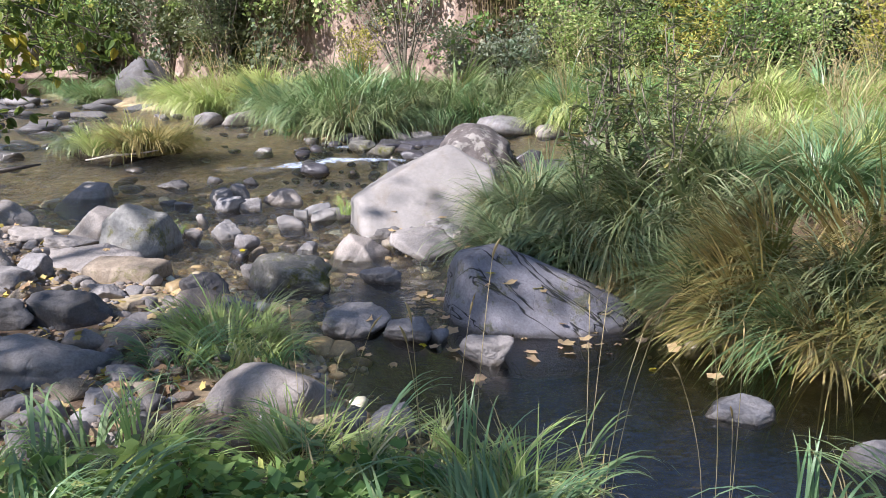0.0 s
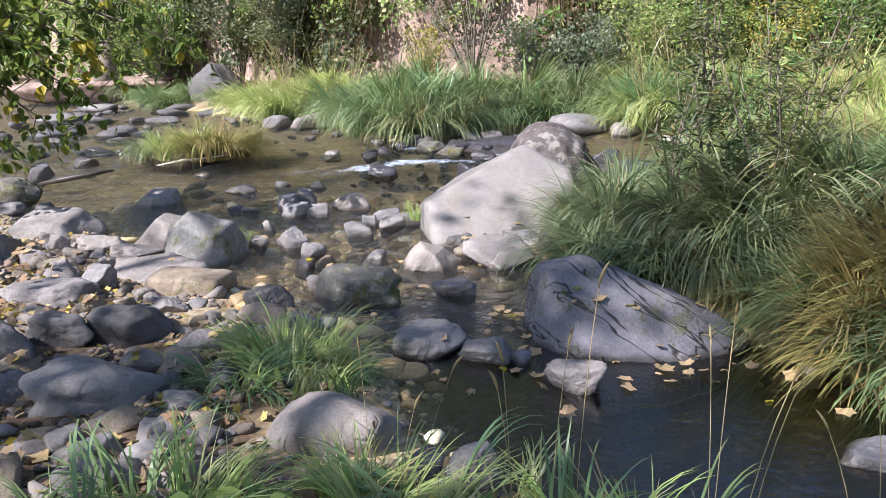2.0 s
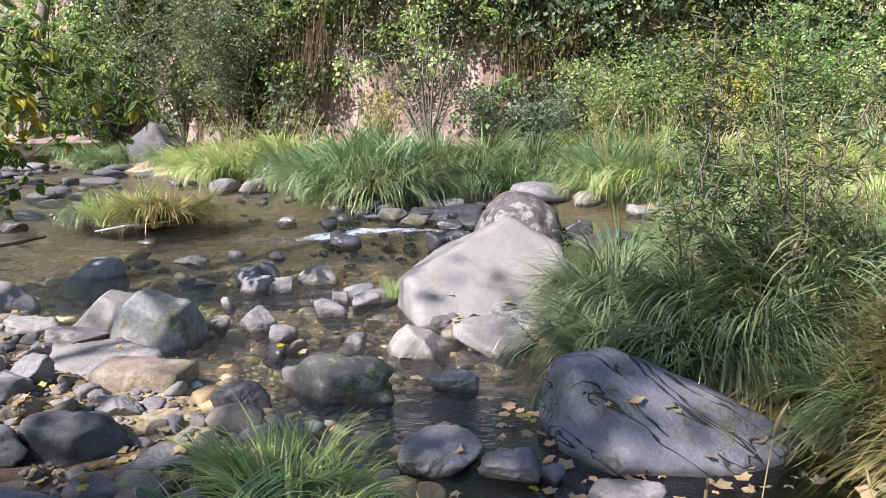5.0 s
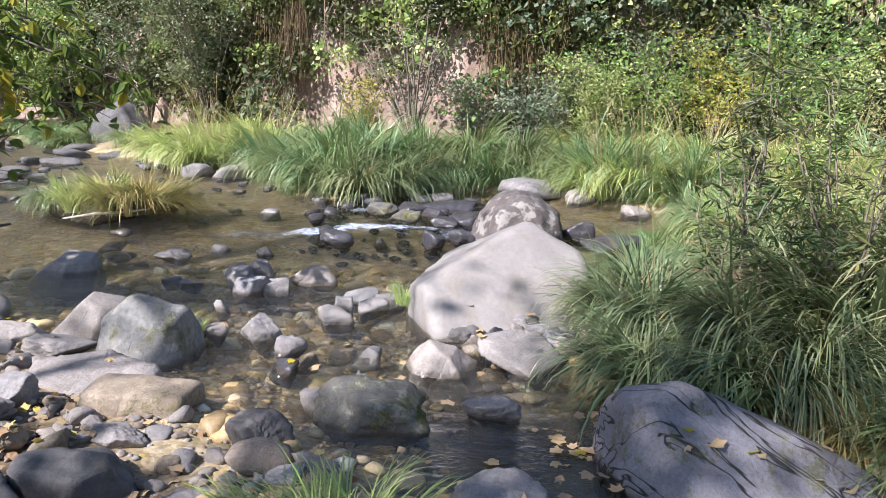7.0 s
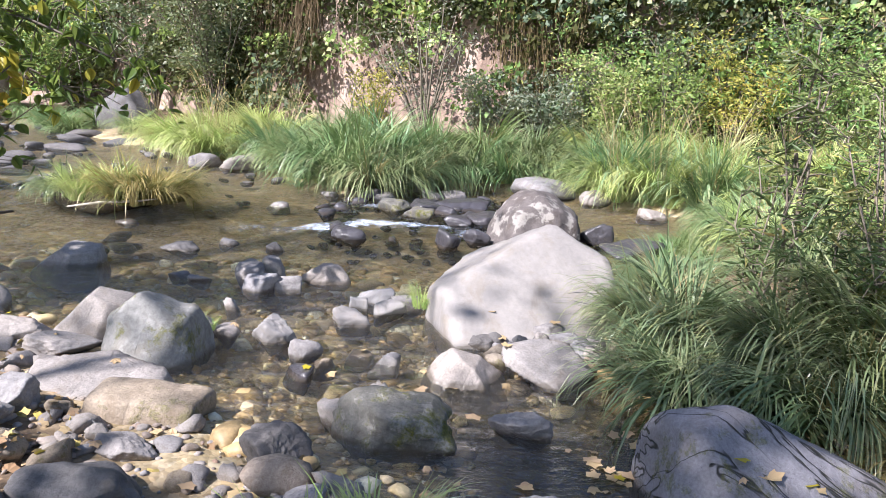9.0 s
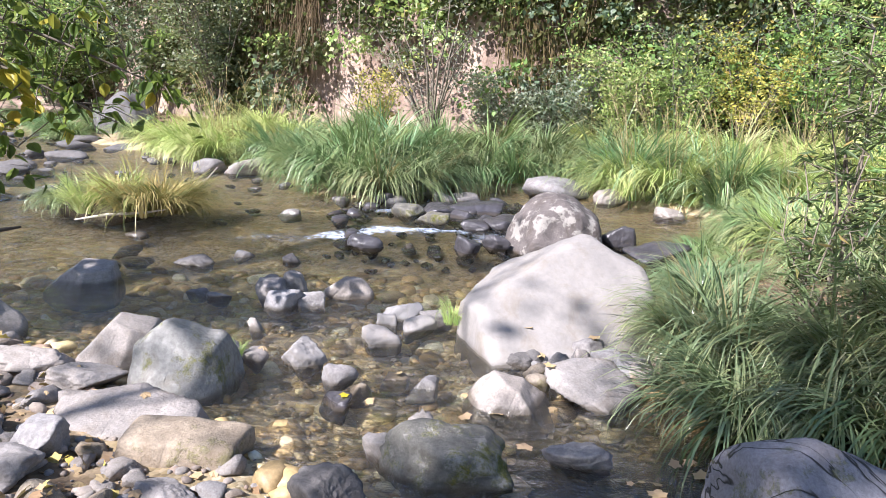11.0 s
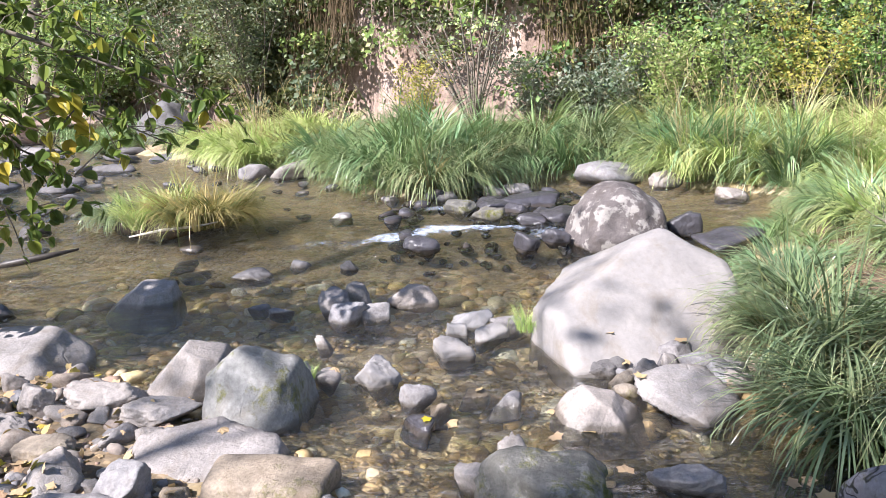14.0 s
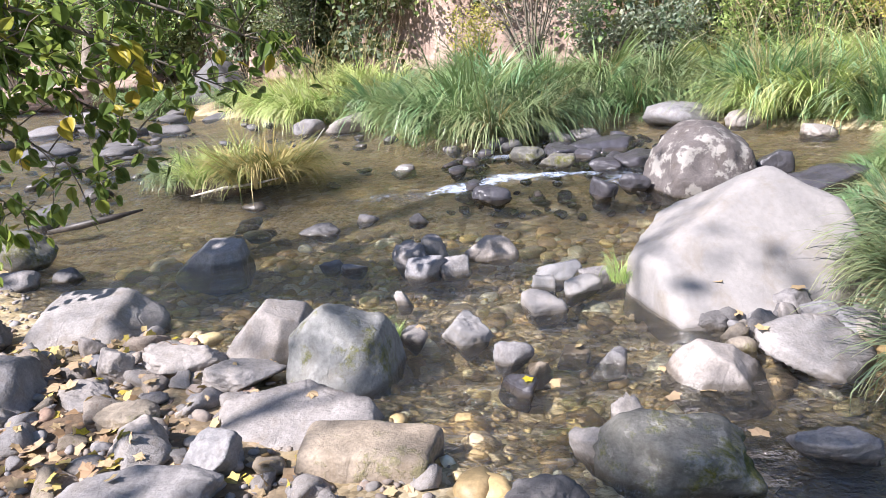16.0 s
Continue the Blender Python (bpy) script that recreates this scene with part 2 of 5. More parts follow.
M_GREY = rock_material("blue_grey_stone", (0.290, 0.272, 0.262), (0.150, 0.139, 0.135))
M_PALE = rock_material("pale_grey_stone", (0.345, 0.313, 0.288), (0.20, 0.178, 0.160))
M_WHITE = rock_material("white_worn_boulder", (0.283, 0.265, 0.250), (0.237, 0.222, 0.210), rough=0.7, grain=0.35)
M_TAN = rock_material("tan_worn_stone", (0.336, 0.281, 0.214), (0.168, 0.134, 0.097), moss=0.10)
M_DARK = rock_material("dark_grey_stone", (0.155, 0.146, 0.142), (0.070, 0.065, 0.063))
M_WET = rock_material("dark_wet_stone", (0.085, 0.080, 0.088), (0.035, 0.032, 0.034), rough=0.3)
M_SLAB = rock_material("veined_blue_grey_slab", (0.29, 0.278, 0.298), (0.185, 0.176, 0.19), moss=0.12, veins=1.0)
M_MOSSY = rock_material("mossy_mottled_stone", (0.19, 0.18, 0.16), (0.062, 0.058, 0.046), moss=0.50, lichen_dapple=0.30)
M_PYR = rock_material("rough_pitted_stone", (0.311, 0.298, 0.269), (0.151, 0.143, 0.126), moss=0.35, grain=0.5)
# its pale patches are dappled sunlight put into the colour
M_DAPPLED = rock_material("dapple_painted_boulder", (0.145, 0.122, 0.110), (0.060, 0.049, 0.045), lichen_dapple=0.40)
M_PEBBLE = rock_material("mixed_pebbles", (0.353, 0.302, 0.252), (0.185, 0.143, 0.109), grain=2.0)
M_GREEN = leaf_material("green_grass_blades", [(0.0, (0.076, 0.166, 0.080)), (0.45, (0.147, 0.273, 0.133)), (0.8, (0.237, 0.392, 0.221)), (1.0, (0.434, 0.475, 0.355))], 0.24, 0.33, True)
M_DEEP = leaf_material("dark_green_sedge_blades", [(0.0, (0.056, 0.101, 0.051)), (0.45, (0.119, 0.188, 0.099)), (0.85, (0.237, 0.316, 0.198)), (1.0, (0.475, 0.444, 0.306))], 0.18, 0.28, True)
M_LIME = leaf_material("yellow_green_grass_blades", [(0.0, (0.275, 0.476, 0.129)), (0.5, (0.486, 0.600, 0.220)), (0.85, (0.582, 0.600, 0.330)), (1.0, (0.582, 0.600, 0.477))], 0.28, 0.38, True)
M_GOLD = leaf_material("golden_brown_grass_blades", [(0.0, (0.10, 0.15, 0.045)), (0.35, (0.20, 0.21, 0.07)), (0.65, (0.37, 0.28, 0.11)), (1.0, (0.50, 0.39, 0.20))], 0.22, 0.38, True)
M_STRAW = leaf_material("dry_straw", [(0.0, (0.340, 0.250, 0.130)), (1.0, (0.580, 0.480, 0.300))], 0.3, 0.6)
M_LEAF = leaf_material("green_leaves", [(0.0, (0.086, 0.194, 0.060)), (0.5, (0.185, 0.338, 0.113)), (0.85, (0.344, 0.494, 0.162)), (1.0, (0.672, 0.600, 0.203))], 0.4)
M_DULL = leaf_material("dull_dark_leaves", [(0.0, (0.048, 0.090, 0.061)), (0.6, (0.101, 0.161, 0.114)), (0.9, (0.186, 0.233, 0.180)), (1.0, (0.373, 0.320, 0.197))], 0.25)
M_BRIGHT = leaf_material("light_green_leaves", [(0.0, (0.241, 0.408, 0.131)), (0.5, (0.434, 0.600, 0.221)), (0.9, (0.600, 0.600, 0.352)), (1.0, (0.600, 0.600, 0.265))], 0.4)
M_GREYLEAF = leaf_material("grey_green_leaves", [(0.0, (0.099, 0.151, 0.130)), (0.6, (0.176, 0.231, 0.223)), (1.0, (0.297, 0.335, 0.273))], 0.3)
M_SYC = leaf_material("sycamore_leaves", [(0.0, (0.045, 0.085, 0.018)), (0.55, (0.11, 0.18, 0.03)), (0.92, (0.22, 0.28, 0.045)), (1.0, (0.50, 0.38, 0.04))], 0.45)
M_WILLOW = leaf_material("dark_willow_leaves", [(0.0, (0.035, 0.065, 0.030)), (0.6, (0.070, 0.120, 0.050)), (0.92, (0.130, 0.185, 0.075)), (1.0, (0.36, 0.26, 0.10))], 0.3, 0.4)
M_OCHRE = leaf_material("yellowing_leaves", [(0.0, (0.26, 0.30, 0.07)), (0.5, (0.44, 0.42, 0.10)), (0.85, (0.58, 0.50, 0.13)), (1.0, (0.55, 0.38, 0.10))], 0.4)
# near-black leaf colour that stands in for shadow inside the vines
M_SHADE = leaf_material("leaves_coloured_as_shade", [(0.0, (0.020, 0.036, 0.014)), (0.7, (0.045, 0.070, 0.028)), (1.0, (0.085, 0.105, 0.045))], 0.2)
M_YELLOW = leaf_material("yellow_autumn_leaves", [(0.0, (0.550, 0.360, 0.020)), (0.6, (0.600, 0.500, 0.030)), (1.0, (0.600, 0.580, 0.080))], 0.5)
M_FALLEN = leaf_material("fallen_brown_leaves", [(0.0, (0.20, 0.115, 0.075)), (0.35, (0.40, 0.25, 0.17)), (0.7, (0.52, 0.38, 0.25)), (0.88, (0.50, 0.40, 0.12)), (1.0, (0.58, 0.43, 0.07))], 0.15, 0.7)
M_VINE = leaf_material("dead_hanging_vines", [(0.0, (0.045, 0.028, 0.018)), (0.6, (0.095, 0.06, 0.04)), (1.0, (0.17, 0.115, 0.075))], 0.1, 0.8)
M_PINKVINE = leaf_material("pale_dry_twigs", [(0.0, (0.300, 0.220, 0.180)), (1.0, (0.520, 0.420, 0.370))], 0.1, 0.8)
M_BARK = plain_material("grey_brown_bark", (0.09, 0.07, 0.05), (0.26, 0.22, 0.17), 9.0, 0.9, 0.8)
M_WOOD = plain_material("weathered_driftwood", (0.30, 0.26, 0.21), (0.55, 0.50, 0.44), 20.0, 0.8, 0.4)
M_SOAKED = plain_material("waterlogged_wood", (0.018, 0.014, 0.010), (0.07, 0.055, 0.04), 14.0, 0.5, 0.5)
M_WATER = water_material()
M_GROUND = ground_material()
M_CLIFF = cliff_material()

# ---------------------------------------------------------------- helpers
RNG = np.random.default_rng(7)


def mesh_of(name, verts, faces, material, smooth=True):
    me = bpy.data.meshes.new(name)
    me.from_pydata([tuple(v) for v in verts] if not isinstance(verts, np.ndarray) else verts.tolist(), [], faces if isinstance(faces, list) else faces.tolist())
    me.materials.append(material)
    if smooth:
        me.polygons.foreach_set("use_smooth", [True] * len(me.polygons))
    me.update()
    return me


def thing(name, mesh, label, category, group="", kind="", at=None):
    ob = new(name, mesh)
    if at is not None:
        ob.matrix_world = at
    return tagged(ob, label, category, group, kind)


def part(name, mesh, parent, label=""):
    ob = new(name, mesh)
    ob.parent = parent
    return tagged(ob, label)


def smooth01(v, a, b):
    t = np.clip((v - a) / (b - a), 0, 1)
    return t * t * (3 - 2 * t)


# the water's outline, walked round: near shore, left bar, upstream, far bank, right bank
SHORE = np.array([(9, 1.6), (4, 2.0), (1.2, 2.35), (0.4, 2.5), (-0.2, 2.9), (-0.6, 3.5), (-0.85, 4.2), (-1.3, 4.75), (-2.0, 5.1), (-2.35, 5.6), (-2.7, 6.0),
                  (-3.4, 6.6), (-4.2, 7.1), (-5.5, 7.7), (-6.4, 8.9), (-8.5, 10.5), (-13, 16), (-24, 28), (-30, 36), (-26, 38), (-19, 32), (-11, 23.5), (-7.2, 19.8), (-5.6, 17.2),
                  (-3.8, 16.6), (-2.9, 14.3), (-1.8, 13.6), (-0.6, 15.2), (0.8, 15.4), (2.1, 14.4), (3.1, 13.2), (4.2, 12.4), (6.5, 11.9), (6.5, 10.9), (3.0, 11.0),
                  (1.9, 10.2), (1.5, 9.2), (0.9, 8.5), (0.6, 7.6), (0.35, 6.9), (0.6, 6.2), (1.15, 5.6), (1.3, 4.9), (1.55, 4.35), (2.1, 3.9), (3.0, 3.5), (4.5, 3.1), (9, 2.8)])


def shore_distance(x, y):
    """Metres into the water (positive) or away from it on land (negative)."""
    x, y = np.asarray(x, float), np.asarray(y, float)
    best = np.full(x.shape, 1e9)
    inside = np.zeros(x.shape, bool)
    for (ax, ay), (bx, by) in zip(SHORE, np.roll(SHORE, -1, 0)):
        dx, dy = bx - ax, by - ay
        s = np.clip(((x - ax) * dx + (y - ay) * dy) / (dx * dx + dy * dy), 0, 1)
        best = np.minimum(best, (x - ax - s * dx) ** 2 + (y - ay - s * dy) ** 2)
        if dy:
            inside ^= ((ay > y) != (by > y)) & (x < dx * (y - ay) / dy + ax)
    return np.where(inside, 1, -1) * np.sqrt(best)


def water_level(x, y):
    return 0.15 * smooth01(np.asarray(y, float) + 0.25 * np.asarray(x, float), 9.9, 11.6) + 0.008 * np.maximum(0, np.asarray(y, float) - 12)


def wobble(x, y, s, seed=0.0):
    return (np.sin(x * s * 1.3 + seed) * np.cos(y * s * 1.7 + seed * 2) + 0.6 * np.sin((x + y) * s * 2.3 + 1.3 + seed) + 0.4 * np.cos((x - 1.4 * y) * s * 3.1 + seed)) / 2


CLIFF_LINE = [(-60, 46), (-32, 39), (-20, 34), (-13, 28.5), (-8, 25), (-3.5, 20.8), (0, 19.2), (4, 18.2), (9, 17.2), (15, 15), (30, 8), (60, -4)]


def cliff_y(x):
    return np.interp(x, [p[0] for p in CLIFF_LINE], [p[1] for p in CLIFF_LINE])


def ground_z(x, y):
    x, y = np.asarray(x, float), np.asarray(y, float)
    d = shore_distance(x, y)
    wl = water_level(x, y)
    depth = 0.14 + 0.10 * smooth01(y, 7.2, 8.6) - 0.10 * smooth01(y, 9.8, 11.5) + 0.36 * smooth01(x, -0.9, 0.3) * (1 - smooth01(y, 5.4, 6.3))
    bed = -depth * smooth01(d, -0.05, 0.9) + 0.02 * wobble(x, y, 5.0)
    land = -d
    far = smooth01(y - 0.35 * x, 12.5, 14.0)
    bar = smooth01(-x, 1.0, 2.2) * (1 - far)
    rightb = smooth01(x, 0.0, 0.8) * smooth01(y, 2.9, 3.4) * (1 - far)
    rise = 0.05 + 0.10 * land
    rise = rise * (1 - bar) + bar * (0.03 + 0.045 * land)
    rise = rise * (1 - rightb) + rightb * (0.10 + 0.22 * land)
    rise = rise * (1 - far) + far * (0.10 + 0.17 * land)
    cap = 0.22 + 0.0 * x
    cap = cap * (1 - rightb) + rightb * 0.55
    cap = cap * (1 - far) + far * 0.9
    cap = cap * (1 - bar) + bar * 0.20
    up = np.minimum(rise, cap) + 0.025 * wobble(x, y, 3.0, 2.0) * np.clip(land, 0, 1)
    return wl + np.where(d > 0, bed, np.minimum(up, 0.02 + land * 0.8))


def blades(bases, azim, length, lean, bend, width, segs=4, tip=0.15):
    """Curved grass blades: ribbons that start at bases and fall over towards azim."""
    n = len(bases)
    azim, length, lean, bend, width = [np.broadcast_to(np.asarray(a, float), n) for a in (azim, length, lean, bend, width)]
    out = np.stack([np.cos(azim), np.sin(azim), np.zeros(n)], 1)
    twist = RNG.uniform(-0.9, 0.9, n)
    side = np.stack([-np.sin(azim + twist), np.cos(azim + twist), np.zeros(n)], 1)
    pos = np.array(bases, float)
    verts = []
    for k in range(segs + 1):
        s = k / segs
        w = (width * (1 - (1 - tip) * s ** 1.6) * 0.5)[:, None]
        if k < segs:
            verts += [pos - side * w, pos + side * w]
        else:
            verts += [pos]
        th = lean + bend * (s + 0.5 / segs) ** 1.3
        pos = pos + (length / segs)[:, None] * (np.sin(th)[:, None] * out + np.cos(th)[:, None] * np.array([0, 0, 1.0]))
    m = 2 * segs + 1
    v = np.stack(verts, 1).reshape(-1, 3)
    f = []
    quads = [(2 * k, 2 * k + 1, 2 * k + 3, 2 * k + 2) for k in range(segs - 1)]
    idx = np.arange(n) * m
    faces = []
    for q in quads:
        faces.append(np.stack([idx + a for a in q], 1).tolist())
    tri = np.stack([idx + 2 * segs - 2, idx + 2 * segs - 1, idx + 2 * segs], 1).tolist()
    for group in faces:
        f += group
    return v, f + tri


def leaves(points, heading, size, ratio=0.5, fold=0.25):
    """Kite-shaped leaves, folded on the midrib: one per point, along heading."""
    n = len(points)
    size = np.broadcast_to(np.asarray(size, float), n)[:, None]
    h = heading / np.maximum(np.linalg.norm(heading, axis=1, keepdims=True), 1e-6)
    r = RNG.normal(size=(n, 3))
    s = np.cross(h, r)
    s /= np.maximum(np.linalg.norm(s, axis=1, keepdims=True), 1e-6)
    u = np.cross(h, s)
    p = np.asarray(points, float)
    b = p - h * size * 0.5
    t = p + h * size * 0.5
    a = p - h * size * 0.08 + s * size * ratio * 0.5 + u * size * fold * 0.5
    c = p - h * size * 0.08 - s * size * ratio * 0.5 + u * size * fold * 0.5
    v = np.stack([b, a, t, c], 1).reshape(-1, 3)
    i = np.arange(n) * 4
    return v, np.concatenate([np.stack([i, i + 1, i + 2], 1), np.stack([i, i + 2, i + 3], 1)]).tolist()


def join(*pieces):
    vs, fs, k = [], [], 0
    for v, f in pieces:
        vs.append(np.asarray(v))
        fs += [[a + k for a in q] for q in f]
        k += len(v)
    return np.concatenate(vs), fs


def tube(path, radii, sides=6):
    """A tapered branch along a path."""
    path = [Vector(p) for p in path]
    v, f = [], []
    for i, p in enumerate(path):
        d = (path[min(i + 1, len(path) - 1)] - path[max(i - 1, 0)]).normalized()
        a = d.orthogonal().normalized()
        b = d.cross(a)
        for k in range(sides):
            w = 2 * math.pi * k / sides
            v.append(p + (a * math.cos(w) + b * math.sin(w)) * radii[i])
    for i in range(len(path) - 1):
        for k in range(sides):
            f.append([i * sides + k, i * sides + (k + 1) % sides, (i + 1) * sides + (k + 1) % sides, (i + 1) * sides + k])
    f.append(list(range(sides))[::-1])
    f.append([(len(path) - 1) * sides + k for k in range(sides)])
    return np.array([tuple(p) for p in v]), f


ICO = {}


def ico(level):
    if level not in ICO:
        bm = bmesh.new()
        bmesh.ops.create_icosphere(bm, subdivisions=level, radius=1.0)
        bm.verts.ensure_lookup_table()
        ICO[level] = (np.array([v.co[:] for v in bm.verts]), [[v.index for v in f.verts] for f in bm.faces])
        bm.free()
    return ICO[level]


def rock_shape(seed, level=4, cuts=9, rounding=0.12, rough=0.05, planes=()):
    """A worn stone in a box of -1 to 1: a ball cut by planes, its edges rounded off, with lumps and pits."""
    rng = np.random.default_rng(seed)
    n, f = ico(level)
    ps = [np.array(p[:3], float) / np.linalg.norm(p[:3]) for p in planes]
    ds = [p[3] for p in planes]
    for _ in range(cuts):
        p = rng.normal(size=3)
        ps.append(p / np.linalg.norm(p))
        ds.append(rng.uniform(0.42, 0.80))
    r = np.ones(len(n)) * 1.12
    inv = (1 / r) ** (1 / rounding)
    for p, d in zip(ps, ds):
        c = np.clip(n @ p, 0, None) / d
        inv = inv + c ** (1 / rounding)
    r = inv ** (-rounding)
    off = Vector(rng.uniform(-50, 50, 3))
    lump = np.array([noise.fractal(Vector(v) * 2.1 + off, 0.8, 2.0, 5) for v in n]) if level > 2 else np.array([noise.noise(Vector(v) * 1.5 + off) for v in n])
    v = n * (r * (1 + rough * 1.6 * lump))[:, None]
    if level >= 4:
        small = np.array([noise.fractal(Vector(a) * 7 + off, 0.9, 2.0, 3) for a in v])
        v = v * (1 + 0.55 * rough * small)[:, None]
    lo, hi = v.min(0), v.max(0)
    return (v - (lo + hi) / 2) / ((hi - lo) / 2), f


def block_shape(seed, extents, planes, rounding=0.05, rough=0.03, level=5):
    """A boulder in metres: a ball of these half extents, cut by planes (normal, distance from its middle), worn at the edges."""
    rng = np.random.default_rng(seed)
    n, f = ico(level)
    inv = np.linalg.norm(n / np.array(extents), axis=1) ** (1 / rounding)
    for p in planes:
        q = np.array(p[:3], float)
        inv = inv + (np.clip(n @ (q / np.linalg.norm(q)), 0, None) / p[3]) ** (1 / rounding)
    r = inv ** (-rounding)
    off = Vector(rng.uniform(-50, 50, 3))
    v = n * r[:, None]
    lump = np.array([noise.fractal(Vector(a) * 2.6 + off, 1.0, 2.0, 5) for a in v])
    ridge = np.array([noise.fractal(Vector((a[0] * 4, a[1] * 4, a[2] * 9)) + off, 0.9, 2.0, 3) for a in v])
    return v * (1 + rough * lump + rough * 0.3 * ridge)[:, None], f


def block(x, y, middle, extents, planes, material, label, seed, yaw=0.0, rounding=0.05, rough=0.05, level=5):
    me = mesh_of("boulder", *block_shape(seed, extents, planes, rounding, rough, level), material)
    return thing("boulder", me, label, "rock", at=pose(x, y, middle, 0, 0, yaw))


def stone(name, x, y, w, d, h, base, material, label, seed, yaw=0.0, tip=0.0, pitch=0.0, level=4, cuts=9, rounding=0.10, rough=0.05, planes=(), below=0.14, group=""):
    """A stone that shows h metres above base, sunk into what lies under it."""
    v, f = rock_shape(seed, level, cuts, rounding, rough, planes)
    v = v * np.array([w / 2, d / 2, (h + below) / 2])
    me = mesh_of(name, v, f, material)
    return thing(name, me, label, "rock", group, at=pose(x, y, base + (h - below) / 2, pitch, tip, yaw))


# ---------------------------------------------------------------- ground, water, cliff
def axis(parts):
    return np.concatenate([np.arange(a, b, s) for a, b, s in parts])


gx = axis([(-240, -60, 30), (-60, -20, 4), (-20, -7, 0.5), (-7, 4, 0.075), (4, 12, 0.4), (12, 40, 3), (40, 241, 30)])
gy = axis([(-240, -20, 30), (-20, 0, 2), (0, 10, 0.075), (10, 20, 0.2), (20, 40, 0.8), (40, 60, 4), (60, 241, 30)])
X, Y = np.meshgrid(gx, gy)
Z = ground_z(X, Y)
near = (np.abs(X + 1.5) < 6) & (Y > 0) & (Y < 10.5)
Z[near] += np.array([0.018 * noise.fractal(Vector((a * 4, b * 4, 0)), 1.0, 2.0, 3) for a, b in zip(X[near], Y[near])])


def grid_mesh(name, X, Y, Z, material):
    ny, nx = X.shape
    v = np.stack([X, Y, Z], -1).reshape(-1, 3)
    i = (np.arange(ny - 1)[:, None] * nx + np.arange(nx - 1)[None]).reshape(-1)
    return mesh_of(name, v, np.stack([i, i + 1, i + nx + 1, i + nx], 1), material)


def attribute(me, name, values):
    a = me.attributes.new(name, 'FLOAT', 'POINT')
    a.data.foreach_set("value", np.asarray(values, float).reshape(-1))


gm = grid_mesh("ground", X, Y, Z, M_GROUND)
attribute(gm, "bed", smooth01(shore_distance(X, Y), -0.9, 0.0))
# mask of the pool bed that is darkened for depth and painted shade
attribute(gm, "pool_shade", smooth01(X, -1.3, -0.6) * (1 - smooth01(Y, 5.7, 6.4)) * smooth01(shore_distance(X, Y), 0.0, 0.3))
thing("ground", gm, "brown gravel stream bed and leaf-strewn earth banks", "ground", kind="structure")

wx = axis([(-32, -9, 0.5), (-9, 3, 0.05), (3, 9.3, 0.25)])
wy = axis([(1.4, 3, 0.12), (3, 14.5, 0.05), (14.5, 15.5, 0.1), (15.5, 38.5, 0.5)])
WX, WY = np.meshgrid(wx, wy)
# the riffle runs slantwise past the upstream end of the white boulder
RLINE = WY + 0.25 * WX
riffle = smooth01(RLINE, 8.9, 10.0) * (1 - smooth01(RLINE, 11.6, 12.6)) * smooth01(-WX, -2.5, -1.2)
riffle = np.maximum(riffle, 0.80 * smooth01(-WX, 2.6, 4.4) * smooth01(WY, 8.6, 9.6) * (1 - smooth01(WY, 12, 14)))
riffle = np.maximum(riffle, 0.40 * np.exp(-((WX + 1.0) / 1.2) ** 2 - ((WY - 5.9) / 0.8) ** 2))
riffle = np.maximum(riffle, 0.26 * smooth01(WY, 4.6, 6.5) + 0.26 * smooth01(WY, 7.6, 9.0))
fline = 11.22 + 0.10 * (WX + 2) - WY
foam = np.exp(-((fline + 0.10 * np.sin(WX * 3.1) + 0.05 * np.sin(WX * 7.3 + 1)) / (0.13 + 0.06 * np.sin(WX * 2.2))) ** 2) * smooth01(WX, -3.3, -2.0) * (1 - smooth01(WX, -0.8, -0.4))
foam = np.maximum(foam, 0.8 * np.exp(-((WX + 1.65) / 0.25) ** 2 - ((WY - 12.6) / 0.2) ** 2))
foam = np.maximum(foam, 0.6 * np.exp(-((WX + 0.25) / 0.4) ** 2 - ((WY - 11.0) / 0.3) ** 2))
foam = np.maximum(foam, 0.45 * np.exp(-((WX + 3.0) / 0.7) ** 2 - ((WY - 11.0) / 0.35) ** 2))
WZ = water_level(WX, WY)
FLAT = list(zip(WX.reshape(-1), WY.reshape(-1)))
swell = np.array([0.034 * noise.fractal(Vector((p * 2.2, q * 4.5, 0)), 1.0, 2.0, 3) + 0.020 * noise.noise(Vector((p * 5.5 + 9, q * 11.0, 4.0))) for p, q in FLAT]).reshape(WX.shape)
WZ = WZ + riffle * swell
WZ = WZ + 0.035 * foam * (0.6 + 0.6 * wobble(WX, WY, 9.0))
wm = grid_mesh("water", WX, WY, WZ, M_WATER)
attribute(wm, "riffle", riffle)
attribute(wm, "foam", foam)
thing("water", wm, "clear brown shallow stream water with a white riffle", "water", kind="structure")

# cliff, standing behind the far bank
cu, cz = np.arange(-60, 60.1, 0.4), np.concatenate([np.arange(-0.5, 6.8, 0.3), [7.3]])
CU, CZ = np.meshgrid(cu, cz)
CY = cliff_y(CU) + 0.22 * CZ + np.array([0.9 * noise.fractal(Vector((a * 0.35, 0.0, b * 0.25)), 1.0, 2.0, 4) for a, b in zip(CU.reshape(-1), CZ.reshape(-1))]).reshape(CU.shape)
CZ2 = CZ * (1 + 0.08 * np.sin(CU * 0.7)) * (1 - 0.16 * smooth01(CU, 0, 5)) + water_level(CU, CY)
cm = grid_mesh("cliff", CU, CY, CZ2, M_CLIFF)
thing("cliff", cm, "eroded pinkish earth cliff behind the far bank", "cliff", kind="structure")
